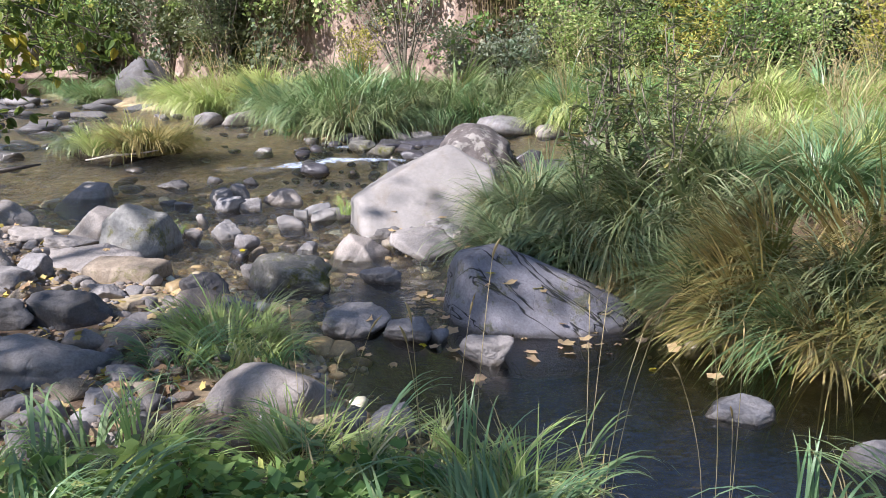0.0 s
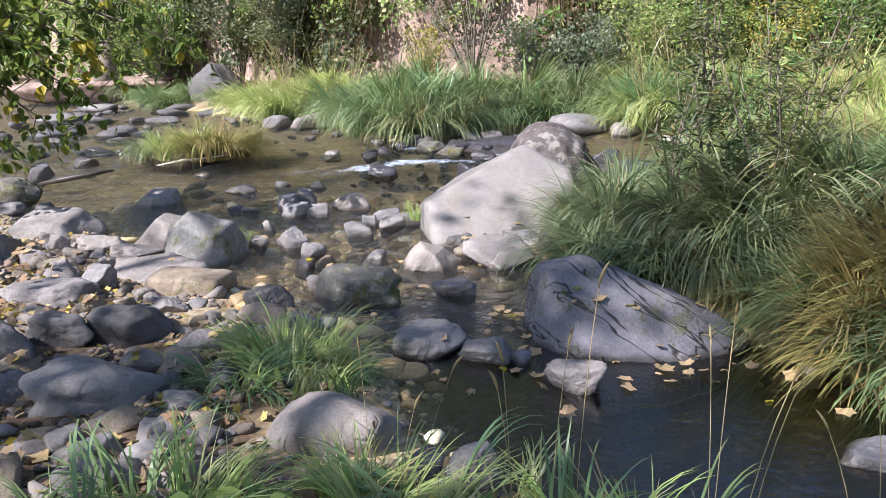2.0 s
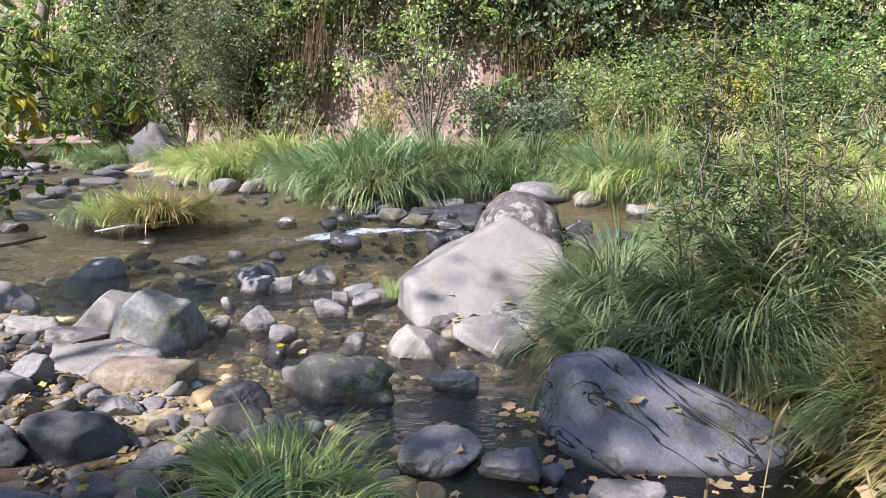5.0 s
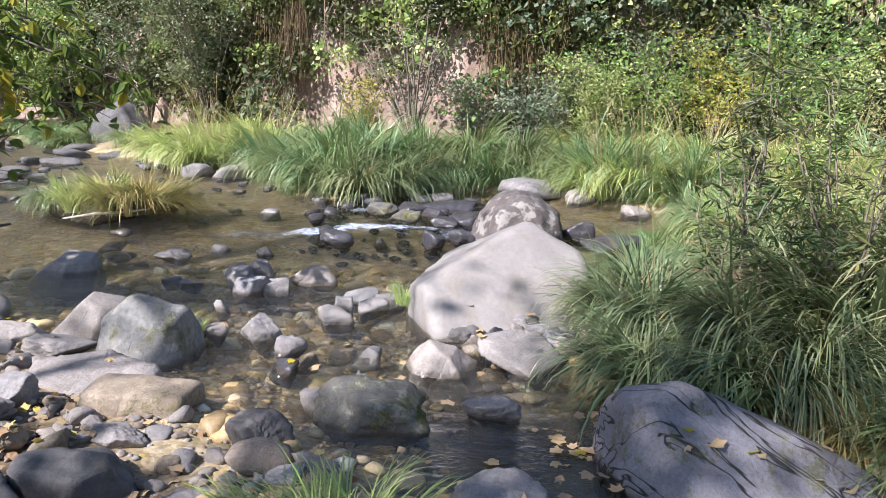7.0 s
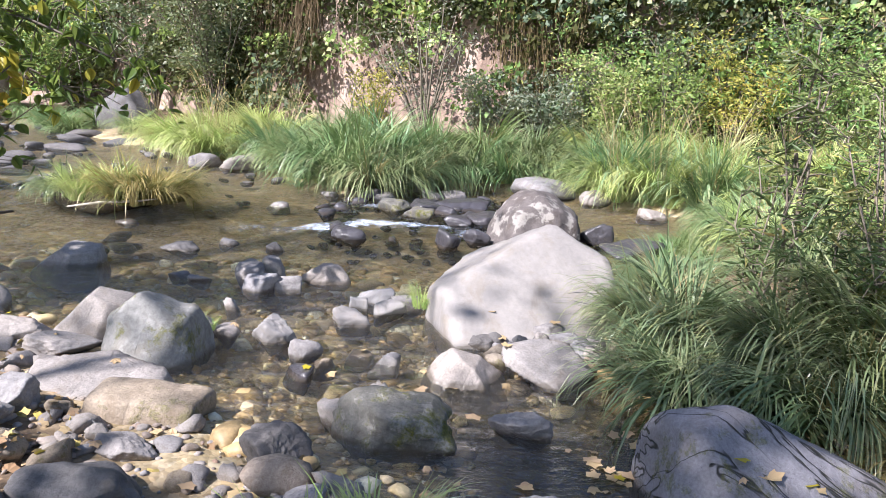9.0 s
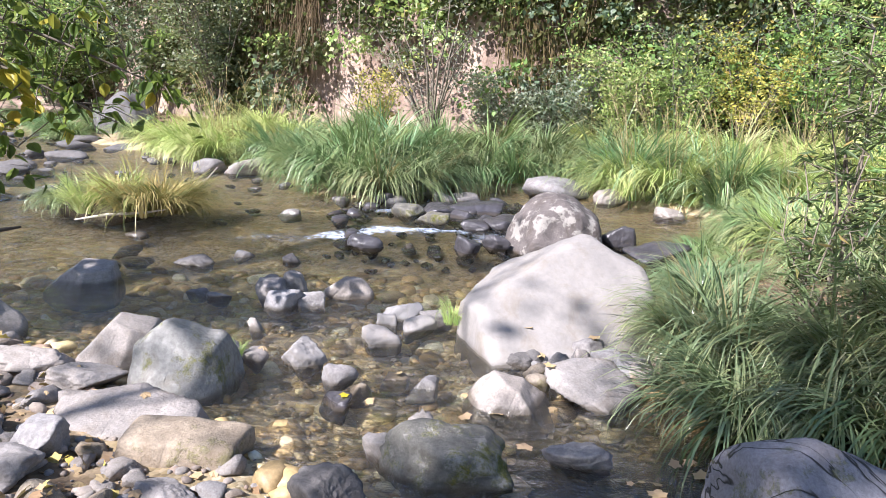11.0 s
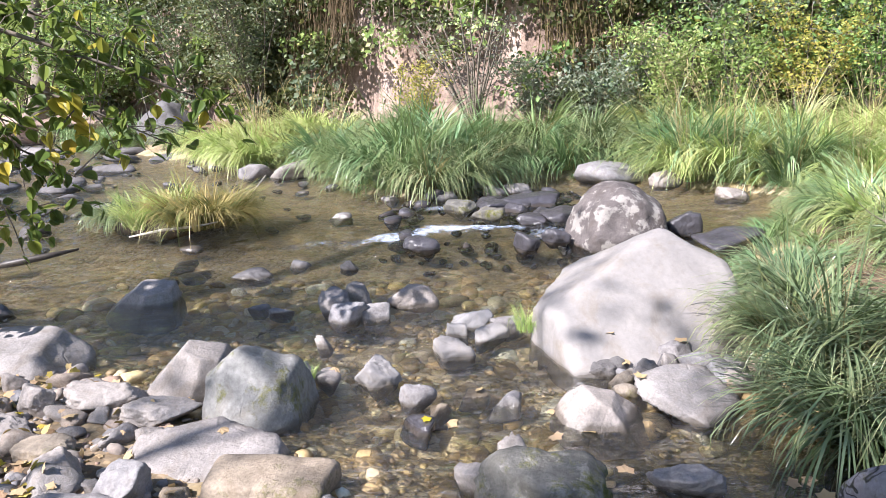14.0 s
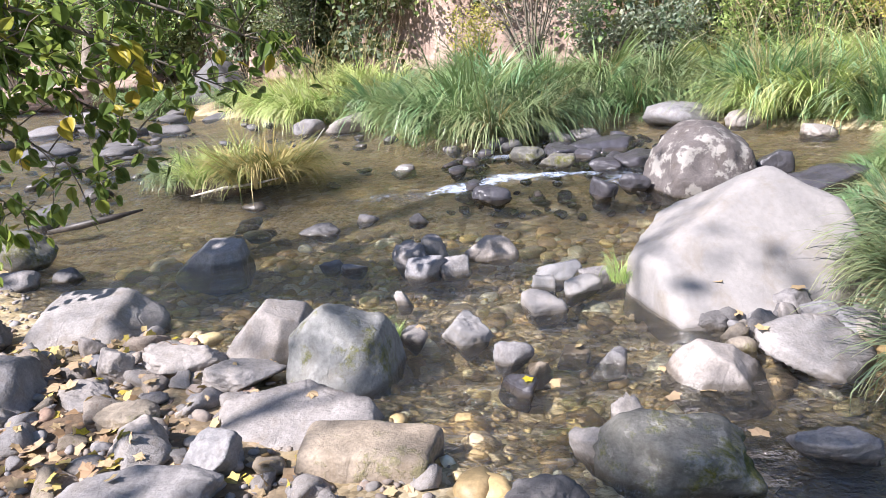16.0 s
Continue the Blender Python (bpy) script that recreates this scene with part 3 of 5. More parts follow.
top = grid_mesh("cliff_top", *[np.stack([a, b]) for a, b in ((CU[-1], CU[-1] * 1.2), (CY[-1], CY[-1] + 160), (CZ2[-1], CZ2[-1] + 3))], M_GROUND)
attribute(top, "pool_shade", np.zeros(2 * len(cu)))
attribute(top, "bed", np.zeros(2 * len(cu)))
thing("cliff_top", top, "earth plateau above the cliff", "ground", kind="structure")

# ---------------------------------------------------------------- boulders and stones
block(-0.17, 7.62, 0.10, (1.15, 1.10, 1.0), [(-0.46, 0.0, 0.89, 0.520), (0.10, -0.66, 0.74, 0.42), (-0.95, -0.28, 0.05, 0.80), (-0.85, 0.50, 0.12, 0.66), (0.48, 0.0, 0.88, 0.725), (0.90, -0.10, 0.30, 0.80), (0.0, 0.85, 0.50, 0.56),
      (0.55, -0.75, 0.35, 0.64), (0.0, -0.97, 0.10, 0.80), (0.0, -0.30, 0.95, 0.665)], M_WHITE, "large white sun-bleached boulder with a worn smooth top", 11, yaw=0, rounding=0.022, rough=0.03)
block(0.62, 4.72, 0.10, (0.74, 0.58, 0.52), [(0.24, -0.60, 0.76, 0.215), (0.0, 0.80, 0.60, 0.32), (-0.95, -0.20, 0.12, 0.56), (0.80, 0.30, 0.45, 0.56), (0.15, -0.98, -0.1, 0.44), (0.62, -0.75, 0.1, 0.52), (-0.60, -0.70, 0.30, 0.47), (0.40, 0.18, 0.90, 0.255), (-0.29, 0.0, 0.96, 0.45)],
      M_SLAB, "blue-grey slab boulder with dark mossy veins", 23, yaw=-8, rounding=0.022, rough=0.045)
block(0.47, 10.72, 0.16, (0.64, 0.52, 0.62), [(-0.50, -0.30, 0.80, 0.49), (0.55, -0.20, 0.80, 0.47), (0.0, -0.90, 0.40, 0.45), (-0.90, -0.20, 0.30, 0.52), (0.90, -0.20, 0.20, 0.51), (0.0, -0.50, 0.86, 0.52), (0.5, -0.75, 0.4, 0.47)],
      M_DAPPLED, "dark rounded boulder with sun dapple painted as pale patches", 31, rounding=0.030, rough=0.09)
block(-2.77, 6.42, 0.10, (0.42, 0.40, 0.40), [(0.38, -0.05, 0.92, 0.275), (-0.62, -0.05, 0.78, 0.295), (-0.98, -0.15, 0.10, 0.28), (0.96, -0.10, 0.25, 0.28), (0.05, -0.82, 0.57, 0.21), (-0.60, -0.75, 0.30, 0.25), (0.65, -0.70, 0.30, 0.26), (0.0, 0.85, 0.50, 0.25), (0.45, -0.45, 0.75, 0.27)],
      M_PYR, "rough grey blocky boulder with moss on its side", 41, rounding=0.030, rough=0.11)
block(-3.27, 6.84, 0.08, (0.36, 0.34, 0.36), [(-0.75, -0.05, 0.67, 0.185), (0.32, -0.10, 0.95, 0.205), (0.98, 0.0, 0.15, 0.215), (-0.10, -0.85, 0.50, 0.20), (0.55, -0.75, 0.30, 0.22), (-0.1, 0.75, 0.66, 0.22), (-0.95, -0.2, 0.0, 0.28)],
      M_PALE, "pale wedge-shaped boulder at the water's edge", 42, rounding=0.016, rough=0.06)
block(-2.49, 5.48, 0.03, (0.44, 0.28, 0.24), [(0.04, -0.10, 1.0, 0.13), (0.05, -0.97, 0.20, 0.17), (-0.97, 0.0, 0.20, 0.30), (0.98, -0.10, 0.10, 0.32), (0.0, 0.97, 0.20, 0.16), (0.0, -0.62, 0.78, 0.185), (-0.50, 0.0, 0.86, 0.24), (0.6, 0.0, 0.8, 0.30), (0.0, 0.6, 0.8, 0.17)],
      M_TAN, "tan log-shaped stone lying on the bar", 43, yaw=-8, rounding=0.035, rough=0.11)
block(-2.88, 5.80, 0.02, (0.52, 0.40, 0.22), [(0.05, -0.20, 0.97, 0.085), (-0.80, -0.50, 0.30, 0.34), (0.55, -0.80, 0.20, 0.28), (-0.25, -0.90, 0.30, 0.24), (0.85, 0.30, 0.40, 0.38), (-0.5, 0.8, 0.3, 0.28), (0.3, 0.9, 0.3, 0.28)],
      M_PALE, "broad pale flat stone on the bar", 44, yaw=-10, rounding=0.016, rough=0.09)
block(-4.72, 7.18, 0.05, (0.60, 0.44, 0.30), [(0.0, -0.22, 0.97, 0.165), (-0.70, -0.20, 0.68, 0.26), (0.10, -0.75, 0.65, 0.22), (0.72, -0.10, 0.68, 0.33), (-0.5, -0.85, 0.2, 0.34), (0.7, -0.7, 0.2, 0.38), (0.0, 0.9, 0.4, 0.32)],
      M_PALE, "broad grey boulder with a rounded back", 45, rounding=0.025, rough=0.08)
stone("boulder", -1.17, 5.38, 0.66, 0.48, 0.26, -0.02, M_MOSSY, "mossy mottled grey boulder wet at its foot", 46, cuts=8, rounding=0.05, rough=0.06, planes=[(0.05, -0.25, 0.95, 0.70), (0.8, -0.3, 0.5, 0.72)])
stone("boulder", -2.38, 4.50, 0.64, 0.48, 0.24, 0.03, M_DARK, "dark grey boulder with a fine-grained face", 47, yaw=-8, cuts=10, rounding=0.035, rough=0.075, planes=[(0, -0.25, 0.97, 0.72), (-0.9, -0.2, 0.3, 0.8)])
stone("boulder", -2.10, 3.58, 0.66, 0.52, 0.24, 0.05, M_GREY, "large blue-grey boulder in the shade", 48, yaw=6, cuts=9, rounding=0.035, rough=0.075, planes=[(0.05, -0.2, 0.97, 0.66), (0.2, -0.92, 0.3, 0.74), (0.8, -0.5, 0.2, 0.8)])
stone("boulder", -0.86, 3.30, 0.60, 0.48, 0.25, 0.03, M_PALE, "smooth rounded grey boulder among grass", 49, cuts=8, rounding=0.09, rough=0.03)
block(-4.36, 8.82, 0.0, (0.40, 0.36, 0.36), [(0.05, -0.25, 0.97, 0.15), (-0.61, -0.10, 0.78, 0.17), (0.98, 0.0, 0.20, 0.27), (-0.35, -0.80, 0.50, 0.16), (0.45, -0.80, 0.40, 0.19), (0.0, 0.9, 0.4, 0.20)], M_PALE, "dark angular boulder standing in the stream", 50, rounding=0.012, rough=0.09, level=5)
block(-0.72, 6.22, -0.03, (0.30, 0.26, 0.32), [(-0.82, -0.20, 0.53, 0.20), (0.30, -0.20, 0.93, 0.17), (0.72, -0.30, 0.63, 0.15), (-0.10, -0.90, 0.40, 0.15), (-0.5, -0.6, 0.6, 0.17), (0.1, 0.85, 0.5, 0.17)], M_PALE, "grey angular wedge stone in shallow water", 55, rounding=0.012, rough=0.10)
block(-0.17, 6.36, 0.075, (0.42, 0.34, 0.14), [(0.22, -0.34, 0.91, 0.045), (-0.2, 0.30, -0.93, 0.040), (-0.80, -0.25, 0.50, 0.27), (-0.55, -0.83, 0.0, 0.22), (0.70, -0.70, 0.0, 0.23), (0.85, 0.5, 0.0, 0.27), (-0.5, 0.85, 0.0, 0.24)], M_PALE, "flat pale slab stone propped at the bank", 56, yaw=0, rounding=0.012, rough=0.05)
stone("boulder", -4.62, 6.10, 0.62, 0.50, 0.30, 0.03, M_GREY, "dark grey boulder on the bar", 51, cuts=9, rounding=0.035, rough=0.075)
block(-9.4, 23.6, 0.75, (0.85, 0.75, 0.95), [(-0.5, -0.5, 0.7, 0.62), (0.75, -0.3, 0.6, 0.66), (0.0, -0.9, 0.3, 0.6), (0.2, 0.0, 0.98, 0.78)], M_DARK, "tall dark grey boulder standing by the far bank", 52, rounding=0.05, rough=0.08, level=4)

stone("earth_bank", -15.8, 27.6, 7.0, 3.0, 1.05, 0.25, M_CLIFF, "low pinkish earth bank at the upstream bend", 53, cuts=5, rounding=0.12, rough=0.10)

# smaller stones: x, y, width, height shown, base, material, label
STONES = [
    (-4.08, 6.40, 0.28, 0.20, 0.05, M_PALE, "rounded pale stone on the bar"),
    (-3.70, 6.50, 0.48, 0.17, 0.04, M_PALE, "flat pale stone on the bar"),
    (-3.28, 6.28, 0.46, 0.13, 0.04, M_PALE, "low pale shelf stone"),
    (-3.56, 5.60, 0.28, 0.18, 0.06, M_PALE, "pale angular stone on the bar"),
    (-3.36, 5.10, 0.66, 0.16, 0.05, M_GREY, "broad flat blue-grey stone"),
    (-3.16, 5.38, 0.29, 0.19, 0.05, M_GREY, "grey stone on the bar"),
    (-4.10, 6.08, 0.34, 0.08, 0.07, M_PALE, "thin pale stone on the bar"),
    (-2.56, 8.34, 0.30, 0.22, 0.0, M_GREY, "blocky grey stone in the stream"),
    (-2.36, 8.42, 0.24, 0.27, 0.0, M_GREY, "upright grey stone in the stream"),
    (-2.42, 8.14, 0.32, 0.16, 0.0, M_GREY, "split grey stone in the stream"),
    (-2.19, 8.20, 0.25, 0.13, 0.0, M_GREY, "small grey stone in the stream"),
    (-1.88, 8.56, 0.42, 0.18, 0.0, M_PALE, "egg-shaped pale stone in the stream"),
    (-1.56, 7.30, 0.34, 0.12, 0.0, M_WHITE, "smooth white stone at the boulder's foot"),
    (-1.39, 7.94, 0.36, 0.13, 0.0, M_WHITE, "flat white stone at the boulder's foot"),
    (-1.28, 7.56, 0.27, 0.13, 0.0, M_WHITE, "rounded white stone at the boulder's foot"),
    (-1.52, 7.72, 0.22, 0.11, 0.0, M_WHITE, "small white stone at the boulder's foot"),
    (-1.12, 7.80, 0.28, 0.10, 0.0, M_PALE, "pale stone under the boulder's edge"),
    (-2.06, 6.82, 0.31, 0.19, 0.0, M_WHITE, "white angular stone in shallow water"),
    (-2.58, 7.00, 0.25, 0.09, 0.0, M_PALE, "pale low stone in shallow water"),
    (-2.40, 6.84, 0.17, 0.10, 0.0, M_PALE, "small pale stone in shallow water"),
    (-2.53, 7.55, 0.14, 0.09, 0.0, M_PALE, "small pale stone in shallow water"),
    (-1.79, 6.50, 0.23, 0.13, 0.0, M_GREY, "grey stone in shallow water"),
    (-1.79, 6.15, 0.22, 0.08, 0.0, M_WET, "dark wet stone in shallow water"),
    (-1.68, 6.38, 0.20, 0.06, -0.02, M_TAN, "tan wet stone in shallow water"),
    (-1.44, 6.62, 0.20, 0.04, -0.02, M_TAN, "tan flat wet stone"),
    (-1.26, 6.46, 0.21, 0.09, -0.02, M_GREY, "grey wet stone in shallow water"),
    (-1.48, 5.50, 0.20, 0.17, -0.02, M_PALE, "pale upright stone beside a mossy boulder"),
    (-1.27, 5.84, 0.15, 0.14, -0.02, M_PALE, "pale stone behind a mossy boulder"),
    (-0.48, 5.48, 0.35, 0.13, 0.0, M_GREY, "blue-grey pointed stone in the pool"),
    (-1.72, 4.98, 0.34, 0.20, 0.0, M_DARK, "dark wet wedge stone at the water's edge"),
    (-1.52, 4.62, 0.26, 0.11, 0.0, M_GREY, "grey stone at the water's edge"),
    (-0.52, 4.62, 0.34, 0.09, 0.0, M_GREY, "low grey stone in the pool"),
    (-2.42, 5.02, 0.31, 0.10, 0.03, M_GREY, "grey stone on the bar"),
    (0.26, 7.38, 0.30, 0.19, 0.10, M_WHITE, "white stone leaning on the boulder"),
    (-0.58, 6.90, 0.28, 0.10, 0.0, M_DARK, "dark stone under the boulder"),
    (-0.28, 6.78, 0.33, 0.07, 0.0, M_TAN, "flat tan stone under the boulder"),
    (-0.06, 7.00, 0.24, 0.12, 0.05, M_GREY, "grey stone under the boulder"),
    (0.02, 6.82, 0.22, 0.11, 0.05, M_GREY, "grey stone at the bank"),
    (0.22, 6.62, 0.24, 0.12, 0.06, M_GREY, "grey stone at the bank"),
    (1.24, 10.82, 0.40, 0.26, 0.10, M_WET, "dark wet stone beside the dappled boulder"),
    (1.45, 9.95, 0.70, 0.26, 0.06, M_WET, "dark wet ledge stone at the side channel"),
    (1.35, 14.75, 1.25, 0.36, 0.15, M_GREY, "broad grey-green stone at the far bank"),
    (2.05, 14.1, 0.55, 0.27, 0.15, M_PALE, "pale rounded stone at the far bank"),
    (2.65, 12.9, 0.46, 0.16, 0.14, M_PALE, "pale stone in the side channel"),
    (-1.86, 10.58, 0.42, 0.16, 0.03, M_WET, "dark stone splitting the riffle"),
    (-1.57, 13.3, 0.40, 0.20, 0.10, M_GREY, "grey stone above the riffle"),
    (-1.05, 14.4, 0.32, 0.22, 0.15, M_GREY, "grey stone at the far bank"),
    (-0.77, 13.8, 0.36, 0.17, 0.14, M_GREY, "grey stone above the riffle"),
    (-0.39, 13.9, 0.42, 0.16, 0.14, M_GREY, "grey stone above the riffle"),
    (-0.67, 10.42, 0.30, 0.20, 0.05, M_WET, "dark wet stone in the riffle"),
    (-0.28, 10.66, 0.34, 0.15, 0.08, M_WET, "dark wet stone in the riffle"),
    (-1.37, 12.3, 0.46, 0.22, 0.10, M_MOSSY, "mossy dark stone in the riffle"),
    (-1.02, 11.9, 0.48, 0.19, 0.10, M_MOSSY, "mossy dark stone in the riffle"),
    (-0.62, 12.2, 0.42, 0.15, 0.11, M_WET, "dark wet stone in the riffle"),
    (-0.20, 11.9, 0.46, 0.13, 0.11, M_WET, "dark wet stone in the riffle"),
    (-0.85, 12.9, 0.44, 0.15, 0.12, M_WET, "dark wet stone above the riffle"),
    (-4.42, 16.5, 0.92, 0.36, 0.15, M_PALE, "pale flat-topped stone at the far bank"),
    (-5.22, 16.6, 0.62, 0.30, 0.15, M_GREY, "grey stone at the far bank"),
    (-3.01, 12.25, 0.32, 0.10, 0.10, M_GREY, "low grey stone in the stream"),
    (-3.48, 14.9, 0.26, 0.10, 0.15, M_DARK, "low dark stone in the stream"),
    (-2.38, 13.4, 0.31, 0.10, 0.14, M_GREY, "low grey stone at the far bank"),
    (-3.59, 9.68, 0.44, 0.09, 0.0, M_DARK, "flat dark stone in the stream"),
    (-3.17, 10.1, 0.24, 0.07, 0.0, M_DARK, "low dark stone in the stream"),
    (-2.62, 9.9, 0.22, 0.07, 0.02, M_DARK, "low dark stone in the stream"),
    (-3.25, 8.55, 0.20, 0.04, 0.0, M_GREY, "barely covered grey stone"),
    (-3.05, 8.40, 0.22, 0.05, 0.0, M_GREY, "barely covered grey stone"),
    (-6.91, 10.5, 0.34, 0.24, 0.04, M_DARK, "dark stone by the overhung bank"),
    (-6.30, 9.05, 0.60, 0.32, 0.0, M_MOSSY, "mossy boulder by the overhung bank"),
    (-5.98, 8.35, 0.44, 0.14, 0.0, M_GREY, "flat grey stone by the overhung bank"),
    (-5.60, 8.55, 0.28, 0.09, 0.0, M_DARK, "low dark stone by the overhung bank"),
    (-5.30, 6.9, 0.50, 0.20, 0.05, M_DARK, "dark stone on the bar"),
    (-10.2, 16.4, 0.80, 0.34, 0.12, M_GREY, "grey stone in the stream upstream"),
    (-9.0, 16.7, 0.75, 0.27, 0.12, M_GREY, "grey stone in the stream upstream"),
    (-8.1, 16.0, 0.50, 0.14, 0.12, M_TAN, "low tan stone in the stream upstream"),
    (-10.9, 19.2, 0.70, 0.25, 0.16, M_GREY, "grey stone in the stream upstream"),
    (-9.6, 20.8, 0.90, 0.30, 0.18, M_GREY, "grey stone in the stream upstream"),
    (-12.2, 20.5, 0.90, 0.25, 0.18, M_GREY, "grey flat stone in the stream upstream"),
    (-8.4, 20.6, 0.80, 0.25, 0.18, M_GREY, "grey stone in the stream upstream"),
    (-10.1, 15.9, 1.15, 0.34, 0.12, M_GREY, "broad blue-grey flat stone upstream"),
    (-8.6, 15.6, 0.95, 0.30, 0.12, M_GREY, "blue-grey flat stone upstream"),
    (-9.1, 14.6, 0.70, 0.20, 0.10, M_GREY, "low blue-grey stone upstream"),
    (-8.0, 14.8, 0.55, 0.18, 0.10, M_DARK, "low dark stone upstream"),
    (-7.6, 13.4, 0.60, 0.14, 0.08, M_GREY, "low flat stone upstream of the island"),
    (-7.2, 12.2, 0.42, 0.14, 0.06, M_GREY, "grey stone upstream beside the grass island"),
    (-12.3, 19.6, 1.2, 0.36, 0.16, M_PALE, "pale flat stone upstream"),
    (-8.7, 18.4, 0.9, 0.30, 0.16, M_GREY, "grey stone in the water upstream"),
    (-12.7, 22.6, 1.3, 0.40, 0.20, M_PALE, "broad pale stone upstream"),
    (-9.9, 22.2, 1.1, 0.36, 0.20, M_GREY, "grey stone in the water upstream"),
    (-7.9, 21.2, 1.0, 0.34, 0.20, M_GREY, "grey stone upstream at the far bank"),
    (-11.7, 24.2, 1.2, 0.40, 0.22, M_PALE, "grey stone in shallow water upstream"),
    (-13.5, 23.5, 1.0, 0.30, 0.20, M_GREY, "grey flat stone in the stream upstream"),
    (-0.56, 4.46, 0.44, 0.15, 0.0, M_PALE, "pale pointed stone in the pool"),
    (-0.22, 4.32, 0.30, 0.13, 0.0, M_GREY, "grey stone beside the slab"),
    (-0.04, 4.27, 0.16, 0.07, 0.0, M_GREY, "small grey stone beside the slab"),
    (0.27, 3.98, 0.32, 0.16, 0.0, M_GREY, "rounded blue-grey stone before the slab"),
    (-1.88, 4.27, 0.44, 0.16, 0.02, M_GREY, "blue-grey angular stone at the water's edge"),
    (-2.74, 4.38, 0.44, 0.22, 0.05, M_DARK, "dark grey stone on the bar"),
    (1.48, 3.32, 0.39, 0.06, 0.0, M_GREY, "flat blue-grey stone in the pool"),
    (1.92, 2.85, 0.34, 0.07, 0.0, M_GREY, "flat grey stone in the pool"),
    (-1.98, 3.07, 0.16, 0.08, 0.12, M_GREY, "grey cobble on the bank"),
    (-1.80, 3.02, 0.20, 0.08, 0.12, M_GREY, "grey cobble on the bank"),
    (-1.62, 3.14, 0.20, 0.09, 0.11, M_GREY, "grey cobble on the bank"),
    (-1.68, 2.76, 0.27, 0.13, 0.12, M_GREY, "rounded grey cobble on the bank"),
    (-1.58, 3.46, 0.40, 0.10, 0.07, M_GREY, "flat grey stone on the bank"),
    (-2.90, 4.02, 0.48, 0.26, 0.05, M_DARK, "dark stone on the bar"),
    (-0.45, 3.00, 0.22, 0.15, 0.02, M_GREY, "grey stone among shore grass"),
    (-0.24, 3.05, 0.22, 0.15, 0.02, M_GREY, "grey stone among shore grass"),
    (-2.55, 3.55, 0.34, 0.18, 0.08, M_GREY, "grey stone on the bar"),
    (-3.75, 5.85, 0.30, 0.09, 0.06, M_TAN, "tan flat stone on the bar"),
    (-3.02, 6.02, 0.22, 0.10, 0.04, M_PALE, "pale stone on the bar"),
    (-4.42, 6.78, 0.20, 0.12, 0.05, M_PALE, "pale stone on the bar"),
    (-0.35, 12.75, 0.90, 0.20, 0.11, M_WET, "broad dark wet stone above the riffle"),
    (0.00, 11.65, 0.72, 0.20, 0.10, M_WET, "broad dark wet stone in the riffle"),
    (-0.95, 12.45, 0.60, 0.20, 0.10, M_WET, "dark wet stone in the riffle"),
    (-0.42, 11.55, 0.50, 0.14, 0.10, M_WET, "low dark wet stone in the riffle"),
]
for i, (x, y, w, h, base, mat, label) in enumerate(STONES):
    r = np.random.default_rng(900 + i)
    far_off = y > 13
    if "upstream" in label:
        h, mat = h * 0.6, M_GREY if mat is M_PALE else M_DARK
    wet_foot = float(shore_distance(np.array([x]), np.array([y]))[0]) > -0.1
    stone("stone", x, y, w * 1.04, w * r.uniform(0.66, 0.85), h, base, mat, label, 900 + i, yaw=r.uniform(-30, 30), tip=r.uniform(-5, 5), pitch=r.uniform(-4, 4), level=3 if (far_off or w < 0.2) else (5 if (w > 0.27 and y < 7.0) else 4),
          cuts=int(r.integers(6, 10)), rounding=0.10 if any(q in label for q in ("rounded", "egg", "smooth")) else r.uniform(0.012, 0.034), rough=0.06, below=0.10 if wet_foot else 0.06, planes=[(r.uniform(-0.2, 0.2), -0.15, 0.95, 0.72)])

# rubble between the white boulder and the bank
rng = np.random.default_rng(58)
for i in range(20):
    x, y = rng.uniform(-0.62, 0.42), rng.uniform(6.50, 6.92)
    w = rng.uniform(0.10, 0.24)
    stone("stone", x, y, w, w * rng.uniform(0.65, 0.9), w * rng.uniform(0.3, 0.55), max(0.0, 0.06 + 0.10 * x), (M_GREY, M_DARK, M_TAN, M_PALE)[i % 4], ("grey", "dark grey", "tan", "pale grey")[i % 4] + " rubble stone at the white boulder's foot",
          970 + i, yaw=rng.uniform(-40, 40), level=3, cuts=7, rounding=0.03, rough=0.06, below=0.12, group="rubble of the white boulder")

HERO = [(x, y, w) for x, y, w, *_ in STONES] + [(-0.71, 6.22, .44), (-0.18, 6.32, .6), (-2.77, 6.36, .56), (-3.27, 6.8, .44), (-2.5, 5.46, .64), (-2.92, 5.74, .7), (-4.7, 7.16, .9), (-2.38, 4.5, .64), (-2.1, 3.58, .66), (-0.86, 3.3, .56), (-4.62, 6.1, .6), (-1.17, 5.38, .6), (0.62, 4.72, 1.1), (-0.17, 7.72, 1.5)]
HXY, HW = np.array([(a, b) for a, b, _ in HERO]), np.array([c for *_, c in HERO])


def clear_of_stones(x, y, margin=0.45):
    return np.all(np.hypot(HXY[:, 0] - x, HXY[:, 1] - y) > HW * margin)


